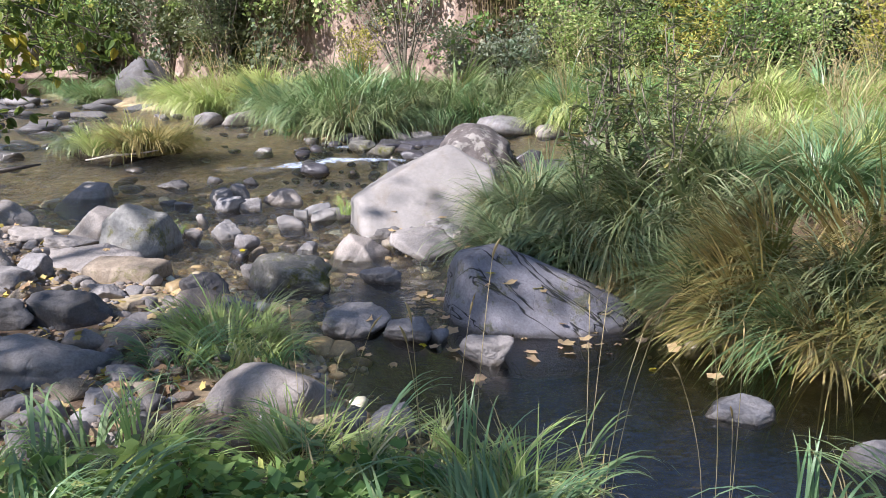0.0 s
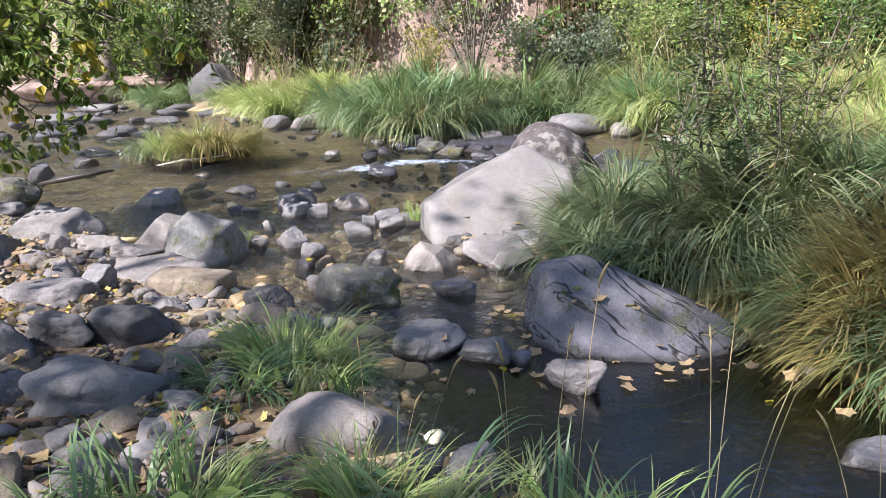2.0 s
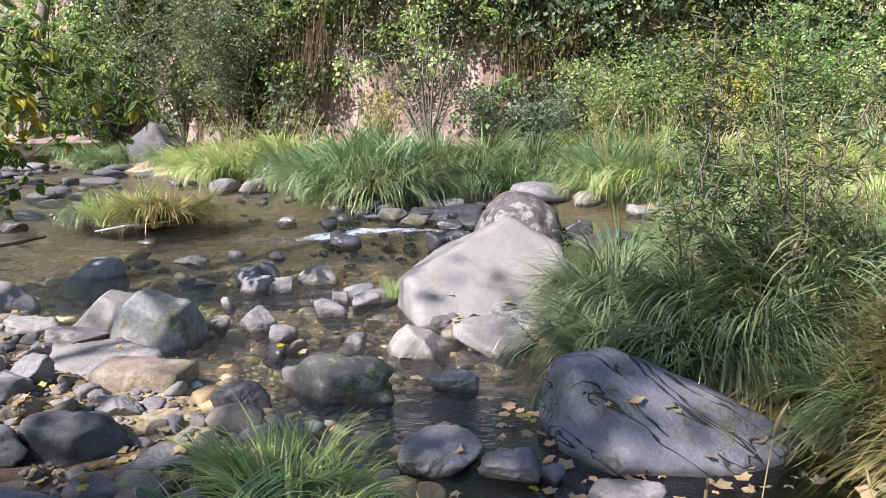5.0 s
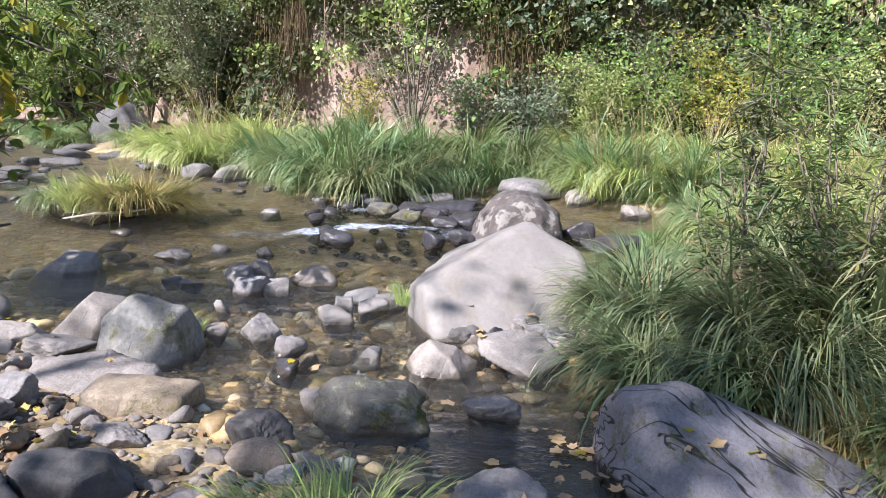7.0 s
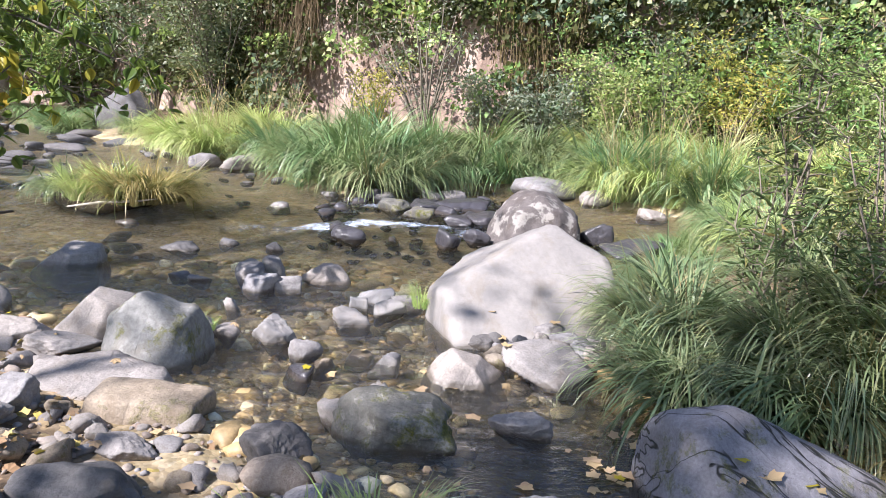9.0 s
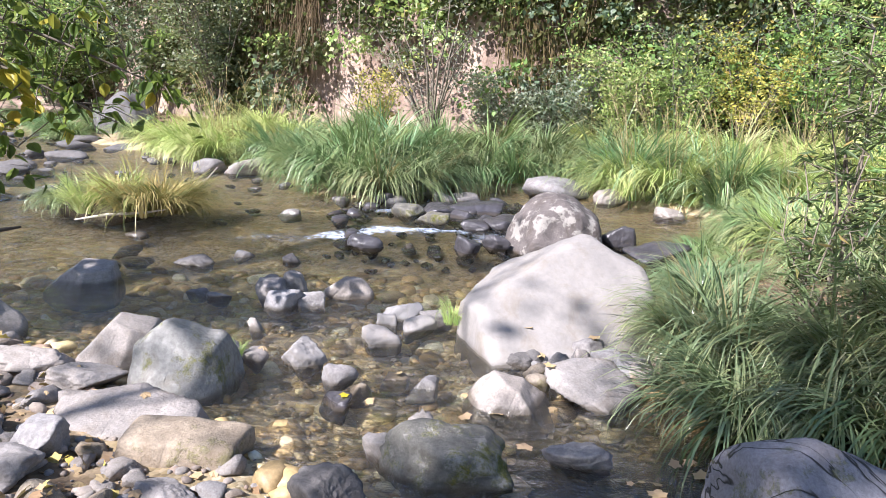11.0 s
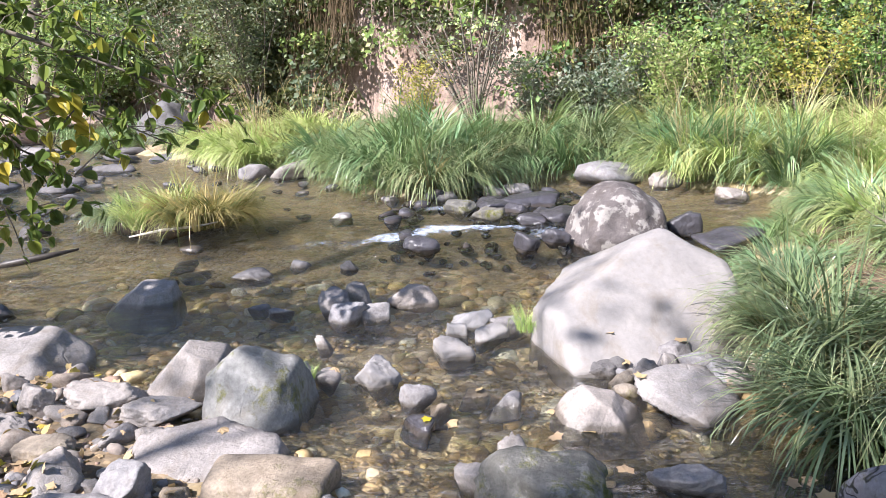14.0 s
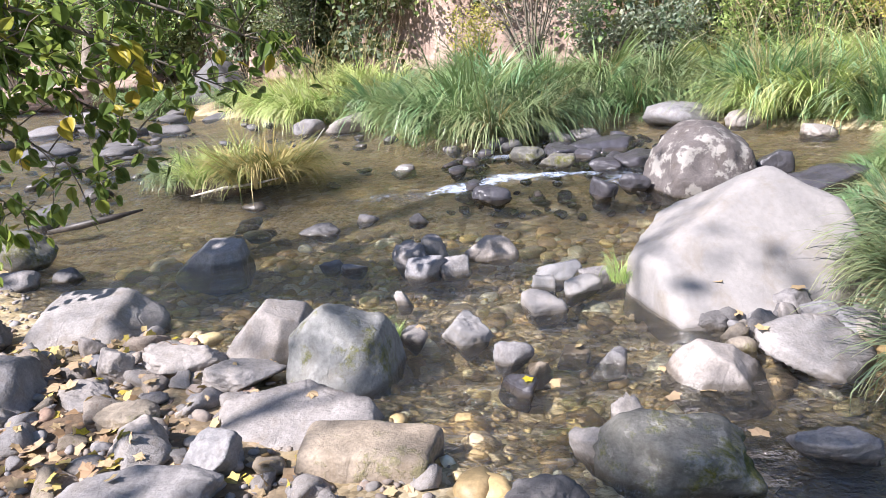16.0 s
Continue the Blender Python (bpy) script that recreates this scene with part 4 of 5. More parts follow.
# cobbles of the bar, one by one
COBBLE = []
for i in range(10):
    v, f = rock_shape(300 + i, 3, 8, 0.03, 0.06)
    COBBLE.append([mesh_of("cobble", v * np.array([1, 0.78, 0.55]), f, m) for m in (M_GREY, M_PALE, M_TAN, M_PEBBLE)])
rng = np.random.default_rng(5)
count = 0
while count < 290:
    x, y = rng.uniform(-5.0, -1.2), rng.uniform(2.6, 7.2)
    d = float(shore_distance(np.array([x]), np.array([y]))[0])
    if d > -0.02 or d < -2.6 or not clear_of_stones(x, y, 0.48):
        continue
    s = rng.choice([0.045, 0.07, 0.10, 0.135], p=[0.3, 0.3, 0.25, 0.15]) * rng.uniform(0.8, 1.25)
    k = int(rng.choice(4, p=[0.20, 0.42, 0.18, 0.20]))
    ob = thing("cobble", COBBLE[int(rng.integers(10))][k], ("blue-grey", "pale grey", "tan", "brownish mixed")[k] + " rounded cobble lying on the gravel bar", "cobble", "cobbles of the bar",
               at=pose(x, y, float(ground_z(x, y)) + 0.22 * s, rng.uniform(-12, 12), rng.uniform(-12, 12), rng.uniform(0, 360)))
    ob.scale = (s, s, s)
    count += 1


def scatter_stones(name, n, box, keep, sizes, material, label, seed, level=1, lift=0.25, flat=0.6):
    rng = np.random.default_rng(seed)
    shapes = [rock_shape(500 + seed * 10 + i, level, 6, 0.13, 0.05) for i in range(6)]
    pts = np.stack([rng.uniform(box[0], box[1], n * 4), rng.uniform(box[2], box[3], n * 4)], 1)
    d = shore_distance(pts[:, 0], pts[:, 1])
    pts = pts[(d > keep[0]) & (d < keep[1]) & ~((pts[:, 0] > -0.75) & (pts[:, 1] < 6.0) & (d > 0.3))][:n]
    z = ground_z(pts[:, 0], pts[:, 1])
    vs, fs, k = [], [], 0
    for (x, y), zz in zip(pts, z):
        v, f = shapes[int(rng.integers(6))]
        s = rng.uniform(*sizes) * rng.choice([0.6, 1.0, 1.5], p=[0.5, 0.35, 0.15])
        c, si = math.cos(a := rng.uniform(0, 6.28)), math.sin(a)
        v = v * np.array([s, s * rng.uniform(0.6, 0.95), s * flat])
        vs.append(np.stack([v[:, 0] * c - v[:, 1] * si + x, v[:, 0] * si + v[:, 1] * c + y, v[:, 2] + zz + lift * s], 1))
        fs.append(np.array(f) + k)
        k += len(v)
    return thing(name, mesh_of(name, np.concatenate(vs), np.concatenate(fs), material), label, "pebbles", kind="stuff")


def island_material(name, stops, rough):
    n = Nodes(name)
    g = n.t.nodes.new("ShaderNodeNewGeometry")
    col = n.ramp(g.outputs["Random Per Island"], stops)
    f = n.noise(g.outputs["Position"], 40.0, 4, 0.65)
    n.link(n.mix(0.6, col, n.ramp(f, [(0.3, 0.28), (0.7, 0.7)]), 'OVERLAY'), n.bsdf.inputs["Base Color"])
    n.bsdf.inputs["Roughness"].default_value = rough
    n.bump(f, 0.5, 0.006)
    return n.mat


M_PEBS = island_material("loose_pebbles", [(0.0, (0.16, 0.13, 0.11)), (0.3, (0.30, 0.25, 0.21)), (0.6, (0.22, 0.21, 0.21)), (0.85, (0.25, 0.22, 0.19)), (1.0, (0.30, 0.19, 0.13))], 0.85)
M_SUBS = island_material("submerged_stones", [(0.0, (0.234, 0.169, 0.088)), (0.35, (0.494, 0.351, 0.163)), (0.6, (0.429, 0.364, 0.275)), (0.8, (0.620, 0.481, 0.200)), (1.0, (0.620, 0.620, 0.525))], 0.5)
scatter_stones("bar_pebbles", 2600, (-6.5, 1.6, 1.2, 8.5), (-2.4, 0.1), (0.012, 0.03), M_PEBS, "small mixed pebbles between the cobbles", 1)
scatter_stones("bar_stones", 420, (-5.6, -1.2, 2.4, 7.6), (-2.2, 0.05), (0.035, 0.065), M_PEBS, "mixed flat stones packed between the cobbles", 8, level=2, lift=0.2, flat=0.5)
scatter_stones("bed_stones", 900, (-5.5, 1.6, 3.0, 10.2), (0.05, 4), (0.05, 0.11), M_SUBS, "brown rounded stones on the stream bed", 2, level=2, lift=0.15, flat=0.5)
scatter_stones("bed_pebbles", 2000, (-4.0, 1.4, 3.0, 9.0), (0.0, 4), (0.015, 0.04), M_SUBS, "small brown pebbles on the stream bed", 3, lift=0.3)
scatter_stones("riffle_stones", 190, (-2.4, 1.2, 10.2, 13.9), (0.05, 4), (0.06, 0.12), M_WET, "dark wet stones breaking the riffle", 4, level=2, lift=0.75, flat=0.6)
scatter_stones("upper_stones", 110, (-14, -3.5, 10, 24), (0.05, 6), (0.08, 0.18), M_DARK, "grey stones scattered in the stream upstream", 6, level=2, lift=0.75, flat=0.45)

# ---------------------------------------------------------------- grasses


def tussock_mesh(name, seed, n, radius, length, width, material, spread=1.0, droop=1.0, lean_to=None, segs=4, per_lock=11):
    """Blades that stand in locks, each lock falling over as one, with a few strays."""
    global RNG
    RNG = np.random.default_rng(seed)
    locks = max(5, n // per_lock)
    lr = radius * np.sqrt(RNG.uniform(0, 1, locks))
    la = RNG.uniform(0, 2 * math.pi, locks)
    ltone, llen, llean, lbend = RNG.uniform(0, 1, locks), RNG.uniform(0.62, 1.08, locks), RNG.uniform(0.5, 1.3, locks), RNG.uniform(0.7, 1.9, locks)
    laz = la + RNG.normal(0, 0.45, locks)
    if lean_to is not None:
        laz = np.where(RNG.uniform(size=locks) < 0.9, lean_to + RNG.normal(0, 0.34, locks), laz)
    i = RNG.integers(0, locks, n)
    stray = np.where(RNG.uniform(size=n) < 0.14, 3.5, 1.0)
    base = np.stack([lr[i] * np.cos(la[i]), lr[i] * np.sin(la[i]), np.full(n, -0.03)], 1)
    base[:, :2] += RNG.normal(0, 0.016 + 0.05 * radius, (n, 2))
    az = laz[i] + RNG.normal(0, 0.13, n) * stray
    ln = length * llen[i] * RNG.uniform(0.7, 1.06, n)
    lean = spread * (0.10 + 0.45 * lr[i] / radius) * llean[i] * (1 + RNG.normal(0, 0.10, n) * stray)
    v, f = blades(base, az, ln, lean, droop * lbend[i] * (1 + RNG.normal(0, 0.10, n) * stray), width * RNG.uniform(0.7, 1.3, n), segs)
    me = mesh_of(name, v, f, material, True)
    m = 2 * segs + 1
    attribute(me, "lock", np.repeat(ltone[i], m))
    attribute(me, "along", np.tile((np.arange(m) // 2) / segs, n))
    return me


def seed_heads(seed, n, radius, height, material=None):
    """Dry stems that carry drooping seed heads."""
    global RNG
    RNG = np.random.default_rng(seed)
    a = RNG.uniform(0, 2 * math.pi, n)
    rr = radius * np.sqrt(RNG.uniform(0, 1, n))
    pieces = []
    for k in range(n):
        lean = RNG.uniform(0.05, 0.35)
        h = height * RNG.uniform(0.75, 1.1)
        p = [np.array([rr[k] * math.cos(a[k]), rr[k] * math.sin(a[k]), 0.0])]
        for j in range(6):
            th = lean * (j + 1) / 3
            p.append(p[-1] + h / 6 * np.array([math.sin(th) * math.cos(a[k]), math.sin(th) * math.sin(a[k]), math.cos(th)]))
        pieces.append(tube(p, [0.0022] * 7, 4))
        d = (p[-1] - p[-2]) / np.linalg.norm(p[-1] - p[-2])
        head = [p[-1] + d * s + np.array([math.cos(a[k]), math.sin(a[k]), -0.4]) * s * s * 3 for s in (0, 0.025, 0.05, 0.075, 0.1)]
        pieces.append(tube(head, [0.002, 0.006, 0.007, 0.005, 0.001], 5))
    v, f = join(*pieces)
    return mesh_of("seed_heads", v, f, material or M_STRAW)


def place_grass(kinds, spots, label, category, group, seed, stems=None):
    """A tussock for each spot: x, y, scale, turn or None. Dead blades stand among the live ones."""
    size = 0.8 * max(v.co.z for v in kinds[0].vertices) / 0.75
    dead = tussock_mesh("dead_blades", seed + 800, max(8, len(kinds[0].polygons) // 110), 0.26, size, 0.011, M_STRAW, 1.2, 1.1)
    rng = np.random.default_rng(seed)
    for i, (x, y, s, turn) in enumerate(spots):
        me = kinds[i % len(kinds)]
        ob = thing("grass_tussock", me, label, category, group, at=pose(x, y, float(ground_z(x, y)), 0, 0, rng.uniform(0, 360) if turn is None else turn))
        sx = s * rng.uniform(0.92, 1.08)
        ob.scale = (sx, sx, s * rng.uniform(0.92, 1.1))
        tagged(part("dead_growth", dead, ob, "dry straw-coloured blades"), kind="stuff")
        if stems is not None and rng.uniform() < 0.6:
            part("seed_spray", stems, ob, "dry straw-coloured seed heads")


DEEP = [tussock_mesh("sedge", 60 + i, 520, 0.20, 1.38, 0.021, M_DEEP, 1.1, 1.75, segs=6, per_lock=9) for i in range(2)]
GREEN = [tussock_mesh("grass", 70 + i, 680, 0.24, 1.3, 0.023, M_GREEN, 1.15, 1.5, segs=5) for i in range(3)]
LIME = [tussock_mesh("lime_grass", 80 + i, 620, 0.26, 1.25, 0.022, M_LIME, 1.15, 1.5, segs=5) for i in range(3)]
GOLD = [tussock_mesh("gold_grass", 90 + i, 420, 0.24, 1.1, 0.017, M_GOLD, 1.2, 1.5) for i in range(2)]
STEMS = seed_heads(99, 12, 0.3, 1.2)

# the dark sedge beside the white boulder, bending over the pool
place_grass(DEEP, [(0.62, 6.05, 0.80, None), (0.98, 5.75, 0.85, None), (0.80, 6.6, 0.80, None), (1.30, 5.50, 0.80, None), (1.32, 6.15, 0.9, None), (0.95, 7.2, 0.72, None), (0.62, 6.85, 0.62, None), (1.6, 5.75, 0.85, None), (1.15, 8.0, 0.65, None)],
            "dark green sedge tussock arching over the water's edge", "grass", "sedges of the near bank", 1)
# long golden grass that hangs over the pool
HANG = [tussock_mesh("hanging_grass", 110 + i, 210, 0.32, 1.6, 0.023, m, 2.8, 0.75, lean_to=math.pi, segs=7) for i, m in enumerate((M_GOLD, M_DEEP, M_GOLD, M_GREEN))]
place_grass(HANG, [(2.24, 4.85, 0.66, 35), (2.64, 4.45, 0.77, 38), (2.39, 5.20, 0.66, 28), (2.99, 4.15, 0.82, 42), (2.94, 4.85, 0.77, 31), (3.49, 4.10, 0.82, 45), (3.39, 4.70, 0.85, 35), (3.99, 4.00, 0.85, 49), (3.89, 4.90, 0.85, 35), (2.04, 5.10, 0.46, 21), (4.49, 4.30, 0.85, 45), (1.74, 4.80, 0.53, 28), (2.01, 4.45, 0.60, 31), (2.41, 4.22, 0.65, 35), (2.86, 4.00, 0.69, 38), (3.36, 3.82, 0.69, 42), (3.96, 3.62, 0.73, 45), (4.56, 3.55, 0.77, 45), (2.16, 4.75, 0.65, 28)],
            "golden-brown long grass hanging over the dark pool", "grass", "hanging grass of the pool", 2)
place_grass(HANG, [(1.42, 4.95, 0.42, 28), (1.62, 4.52, 0.45, 28), (1.80, 4.27, 0.48, 31), (2.02, 4.08, 0.5, 35), (2.28, 3.94, 0.5, 35), (2.55, 3.82, 0.52, 38), (2.85, 3.70, 0.52, 42), (3.2, 3.58, 0.55, 42), (3.6, 3.45, 0.55, 45), (4.05, 3.34, 0.55, 45), (4.5, 3.25, 0.55, 45)],
            "short golden grass fringe trailing into the pool", "grass", "hanging grass of the pool", 32)
# broad dark reeds standing behind it
REED = [tussock_mesh("reed", 105 + i, 150, 0.2, 1.45, 0.034, M_DEEP, 0.8, 1.5, segs=7) for i in range(2)]
place_grass(REED, [(1.75, 6.0, 0.9, None), (2.05, 6.25, 1.0, None), (1.95, 5.75, 0.8, None), (2.4, 6.0, 0.9, None)], "tall dark green broad-bladed reeds", "reed", "reeds of the willow bank", 31)
# the green grass behind it
rng = np.random.default_rng(12)
place_grass([LIME[0], GREEN[0], GOLD[0], GREEN[1], DEEP[0]], [(rng.uniform(2.3, 5.8), rng.uniform(5.4, 8.6), rng.uniform(0.55, 0.85), None) for _ in range(34)], "tall light green bank grass", "grass", "grass of the willow bank", 3, STEMS)
place_grass([GREEN[0], LIME[0], GREEN[1], LIME[1]], [(rng.uniform(2.6, 8.5), rng.uniform(8.6, 10.8), rng.uniform(0.55, 0.85), None) for _ in range(26)], "yellow-green bank grass in the sun", "grass", "grass of the willow bank", 4)
# far bank, right: lime grass, then higher green
spots = []
for k in range(52):
    x = rng.uniform(2.0, 10.5)
    y = np.interp(x, [2, 3.1, 4.2, 6.5, 11], [14.5, 13.25, 12.5, 12.2, 11.5]) + rng.uniform(0.0, 1.0) ** 1.7 * 4.0
    spots.append((x, y, rng.uniform(0.95, 1.3), None))
place_grass(LIME + [GREEN[0]], spots, "sunlit yellow-green grass of the far bank", "grass", "grass of the far bank", 5, STEMS)
# far bank, middle: the big green clump between two channels
MIDDLE = [(-2.35, 14.15, 1.2), (-1.75, 13.8, 1.1), (-2.85, 14.8, 1.15), (-2.2, 14.9, 1.35), (-1.25, 14.5, 1.1), (-3.3, 15.7, 1.15), (-0.75, 15.35, 1.15), (0.0, 15.55, 1.1), (0.75, 15.7, 1.1),
          (1.45, 15.9, 1.1), (-1.5, 15.5, 1.4), (-2.6, 15.9, 1.4), (2.5, 14.9, 1.1), (0.3, 16.5, 1.35), (1.3, 16.6, 1.35), (-0.7, 16.4, 1.4), (2.4, 15.9, 1.35), (-3.9, 16.9, 1.15), (-2.0, 16.9, 1.4), (-3.4, 17.3, 1.3)]
place_grass([GREEN[0], DEEP[0], GREEN[1], GREEN[2], DEEP[1]], [(x, y, s, None) for x, y, s in MIDDLE],
            "thick green grass clump on the far bank", "grass", "grass of the far bank", 6)
place_grass(LIME[:2] + [GOLD[0], LIME[2]], [(-5.5, 17.5, 1.05, None), (-6.4, 18.7, 1.0, None), (-7.3, 20.1, 1.0, None), (-5.6, 18.0, 1.15, None), (-6.2, 18.8, 1.2, None), (-5.0, 17.6, 1.0, None), (-4.5, 17.8, 1.15, None), (-7.0, 19.9, 1.15, None), (-5.6, 19.2, 1.3, None), (-4.6, 18.8, 1.25, None), (-6.4, 20.2, 1.3, None), (-4.0, 18.6, 1.2, None)],
            "sunlit yellow-green grass clump on the far bank", "grass", "grass of the far bank", 7, STEMS)
place_grass(GREEN, [(-10.6, 22.8, 0.9, None), (-11.2, 23.4, 1.0, None), (-11.9, 24.2, 1.0, None), (-10.2, 23.6, 0.9, None), (-13.5, 26.5, 1.1, None), (-15, 28, 1.1, None), (-16.5, 30, 1.2, None), (-8.6, 22.0, 0.8, None)], "soft green grass at the upper far bank", "grass", "grass of the far bank", 8)

# small tufts that close the edge of the far bank
FRINGE = [tussock_mesh("fringe", 100 + i, 210, 0.16, 0.62, 0.016, m, 1.3, 1.4) for i, m in enumerate((M_GREEN, M_LIME))]
edge = [(-7.2, 19.9), (-5.6, 17.3), (-3.8, 16.7), (-2.95, 14.4), (-1.8, 13.7), (-0.6, 15.3), (0.5, 15.5), (2.4, 14.5), (3.15, 13.3), (4.25, 12.5), (6.5, 12.0)]
spots = []
for (ax, ay), (bx, by) in zip(edge, edge[1:]):
    k = max(2, int(math.hypot(bx - ax, by - ay) / 0.42))
    for s in range(k):
        spots.append((ax + (bx - ax) * s / k + rng.uniform(-0.06, 0.06), ay + (by - ay) * s / k + rng.uniform(0.02, 0.14), rng.uniform(0.6, 1.0), None))
place_grass(FRINGE, spots, "small grass tuft at the edge of the far bank", "grass", "fringe of the far bank", 33)
place_grass(FRINGE[:1], [(3.0 - 0.12 * k, 11.0 - 0.1 * k, 0.8, None) for k in range(10)] + [(1.85, 10.0, 0.8, None), (1.6, 9.4, 0.8, None), (1.3, 8.9, 0.8, None), (2.2, 9.6, 0.8, None), (2.0, 9.0, 0.8, None), (1.7, 8.5, 0.8, None)], "small grass tuft at the side channel", "grass", "fringe of the side channel", 34)

# the island of half-dry grass in the stream
island = stone("grass_island", -5.25, 12.05, 1.9, 0.9, 0.24, 0.08, plain_material("wet_earth", (0.03, 0.022, 0.014), (0.10, 0.07, 0.045), 15.0), "low earth island carrying half-dry grass", 77, level=3, cuts=4, rounding=0.14)
ISLE = GOLD + [DEEP[0], tussock_mesh("isle_green", 95, 450, 0.2, 0.8, 0.015, M_LIME, 1.1, 1.0)]
for i, (x, y, s) in enumerate([(-5.95, 12.1, 0.55), (-5.6, 11.9, 0.95), (-5.3, 12.4, 0.8), (-4.85, 11.8, 1.15), (-4.65, 12.0, 1.0), (-5.4, 12.3, 1.05), (-4.5, 12.25, 0.8), (-6.2, 12.3, 0.5)]):
    ob = thing("grass_tussock", (ISLE[2] if i in (0, 7) else ISLE[3] if i in (1, 5) else ISLE[i % 2]), "half-dry golden grass growing on the stream island", "grass", "grass of the island", at=pose(x, y, 0.16, 0, 0, 47 * i))
    ob.scale = (s, s, s * 0.95)
v, f = tube([(-5.6, 11.45, 0.10), (-5.2, 11.5, 0.17), (-4.75, 11.55, 0.20), (-4.5, 11.6, 0.24)], [0.010, 0.018, 0.016, 0.006], 7)
thing("driftwood", mesh_of("driftwood", v, f, M_WOOD), "bleached driftwood stick lodged against the grass island", "driftwood")
v, f = tube([(-4.5, 12.2, 0.20), (-4.25, 12.35, 0.45), (-4.05, 12.5, 0.72)], [0.022, 0.018, 0.008], 6)
thing("driftwood", mesh_of("driftwood", v, f, M_WOOD), "pale stick standing up from the grass island", "driftwood")
v, f = tube([(-6.7, 10.15, 0.05), (-6.3, 10.1, 0.12), (-6.0, 10.2, 0.16), (-5.7, 10.35, 0.2)], [0.025, 0.042, 0.035, 0.012], 7)
thing("driftwood", mesh_of("driftwood", v, f, M_SOAKED), "dark waterlogged branch in the stream", "driftwood")

# grass of the near bank
NEAR = [tussock_mesh("near_grass", 120 + i, 170, 0.20, 0.52, 0.011, M_GREEN if i == 2 else M_LIME, 1.2, 1.5, segs=6) for i in range(3)]
BROAD = [tussock_mesh("broad_grass", 130 + i, 34, 0.24, 0.74, 0.022, M_GREEN, 0.9, 1.5, segs=8, per_lock=4) for i in range(2)]
place_grass(NEAR, [(-1.30, 3.95, 0.95, None), (-1.15, 3.75, 1.0, None), (-1.42, 3.65, 0.9, None), (-1.05, 4.05, 0.9, None), (-1.25, 4.25, 0.85, None), (-0.95, 3.75, 0.7, None), (-1.50, 4.1, 0.75, None)], "light green grass tuft among shore stones", "grass", "grass of the near shore", 9)
place_grass(NEAR + BROAD, [(rng.uniform(-1.7, 0.35), rng.uniform(1.55, 2.75), rng.uniform(0.6, 1.0), None) for _ in range(34)], "green grass tuft on the near bank", "grass", "grass of the near shore", 10)
place_grass(BROAD, [(0.15, 2.55, 0.9, None), (0.4, 2.35, 0.8, None), (1.35, 2.25, 0.8, None), (1.75, 2.2, 0.8, None), (-0.35, 2.7, 0.8, None)], "broad-bladed green grass at the pool's edge", "grass", "grass of the near shore", 11)
for x, y, s in ((0.0, 2.45, 0.75), (0.55, 2.5, 0.7), (1.1, 2.4, 0.6), (-0.5, 2.4, 0.6)):
    ob = thing("dry_grass", seed_heads(int(200 + x * 10), 4, 0.22, 0.95), "tall dry grass stems with foxtail heads", "grass", "dry stems", at=pose(x, y, float(ground_z(x, y))))
    ob.scale = (s, s, s * 1.25)

# little plants on stones: the tuft at the white boulder, the tuft behind the pyramid stone
for x, y, z, s, m in ((-1.02, 7.50, 0.12, 1.0, NEAR[0]), (-2.60, 6.74, 0.10, 0.6, NEAR[0]), (-2.50, 6.78, 0.08, 0.5, NEAR[0])):
    ob = thing("grass_tuft", m, "small pale grass tuft growing beside a boulder", "grass", at=pose(x, y, z))
    ob.scale = (0.35 * s, 0.35 * s, s * 0.85)

# ---------------------------------------------------------------- leafy plants


def weed_mesh(name, seed, n, radius, height, size, material):
    """A low broad-leaved plant."""
    global RNG
    RNG = np.random.default_rng(seed)
    a, r = RNG.uniform(0, 6.28, n), radius * np.sqrt(RNG.uniform(0, 1, n))
    p = np.stack([r * np.cos(a), r * np.sin(a), height * RNG.uniform(0.1, 1, n) * (1 - 0.5 * r / radius)], 1)
    h = np.stack([np.cos(a), np.sin(a), RNG.uniform(-0.5, 0.5, n)], 1)
    return mesh_of(name, *leaves(p, h, size * RNG.uniform(0.6, 1.2, n), 0.62, 0.2), material)


WEEDS = [weed_mesh("weed", 140 + i, 220, 0.26, 0.30, 0.075, M_LEAF) for i in range(2)]
for i in range(14):
    x, y = rng.uniform(-1.9, -0.2), rng.uniform(1.5, 2.4)
    thing("weed", WEEDS[i % 2], "low green broad-leaved weed on the near bank", "weed", "weeds of the near bank", at=pose(x, y, float(ground_z(x, y)), 0, 0, 61 * i))


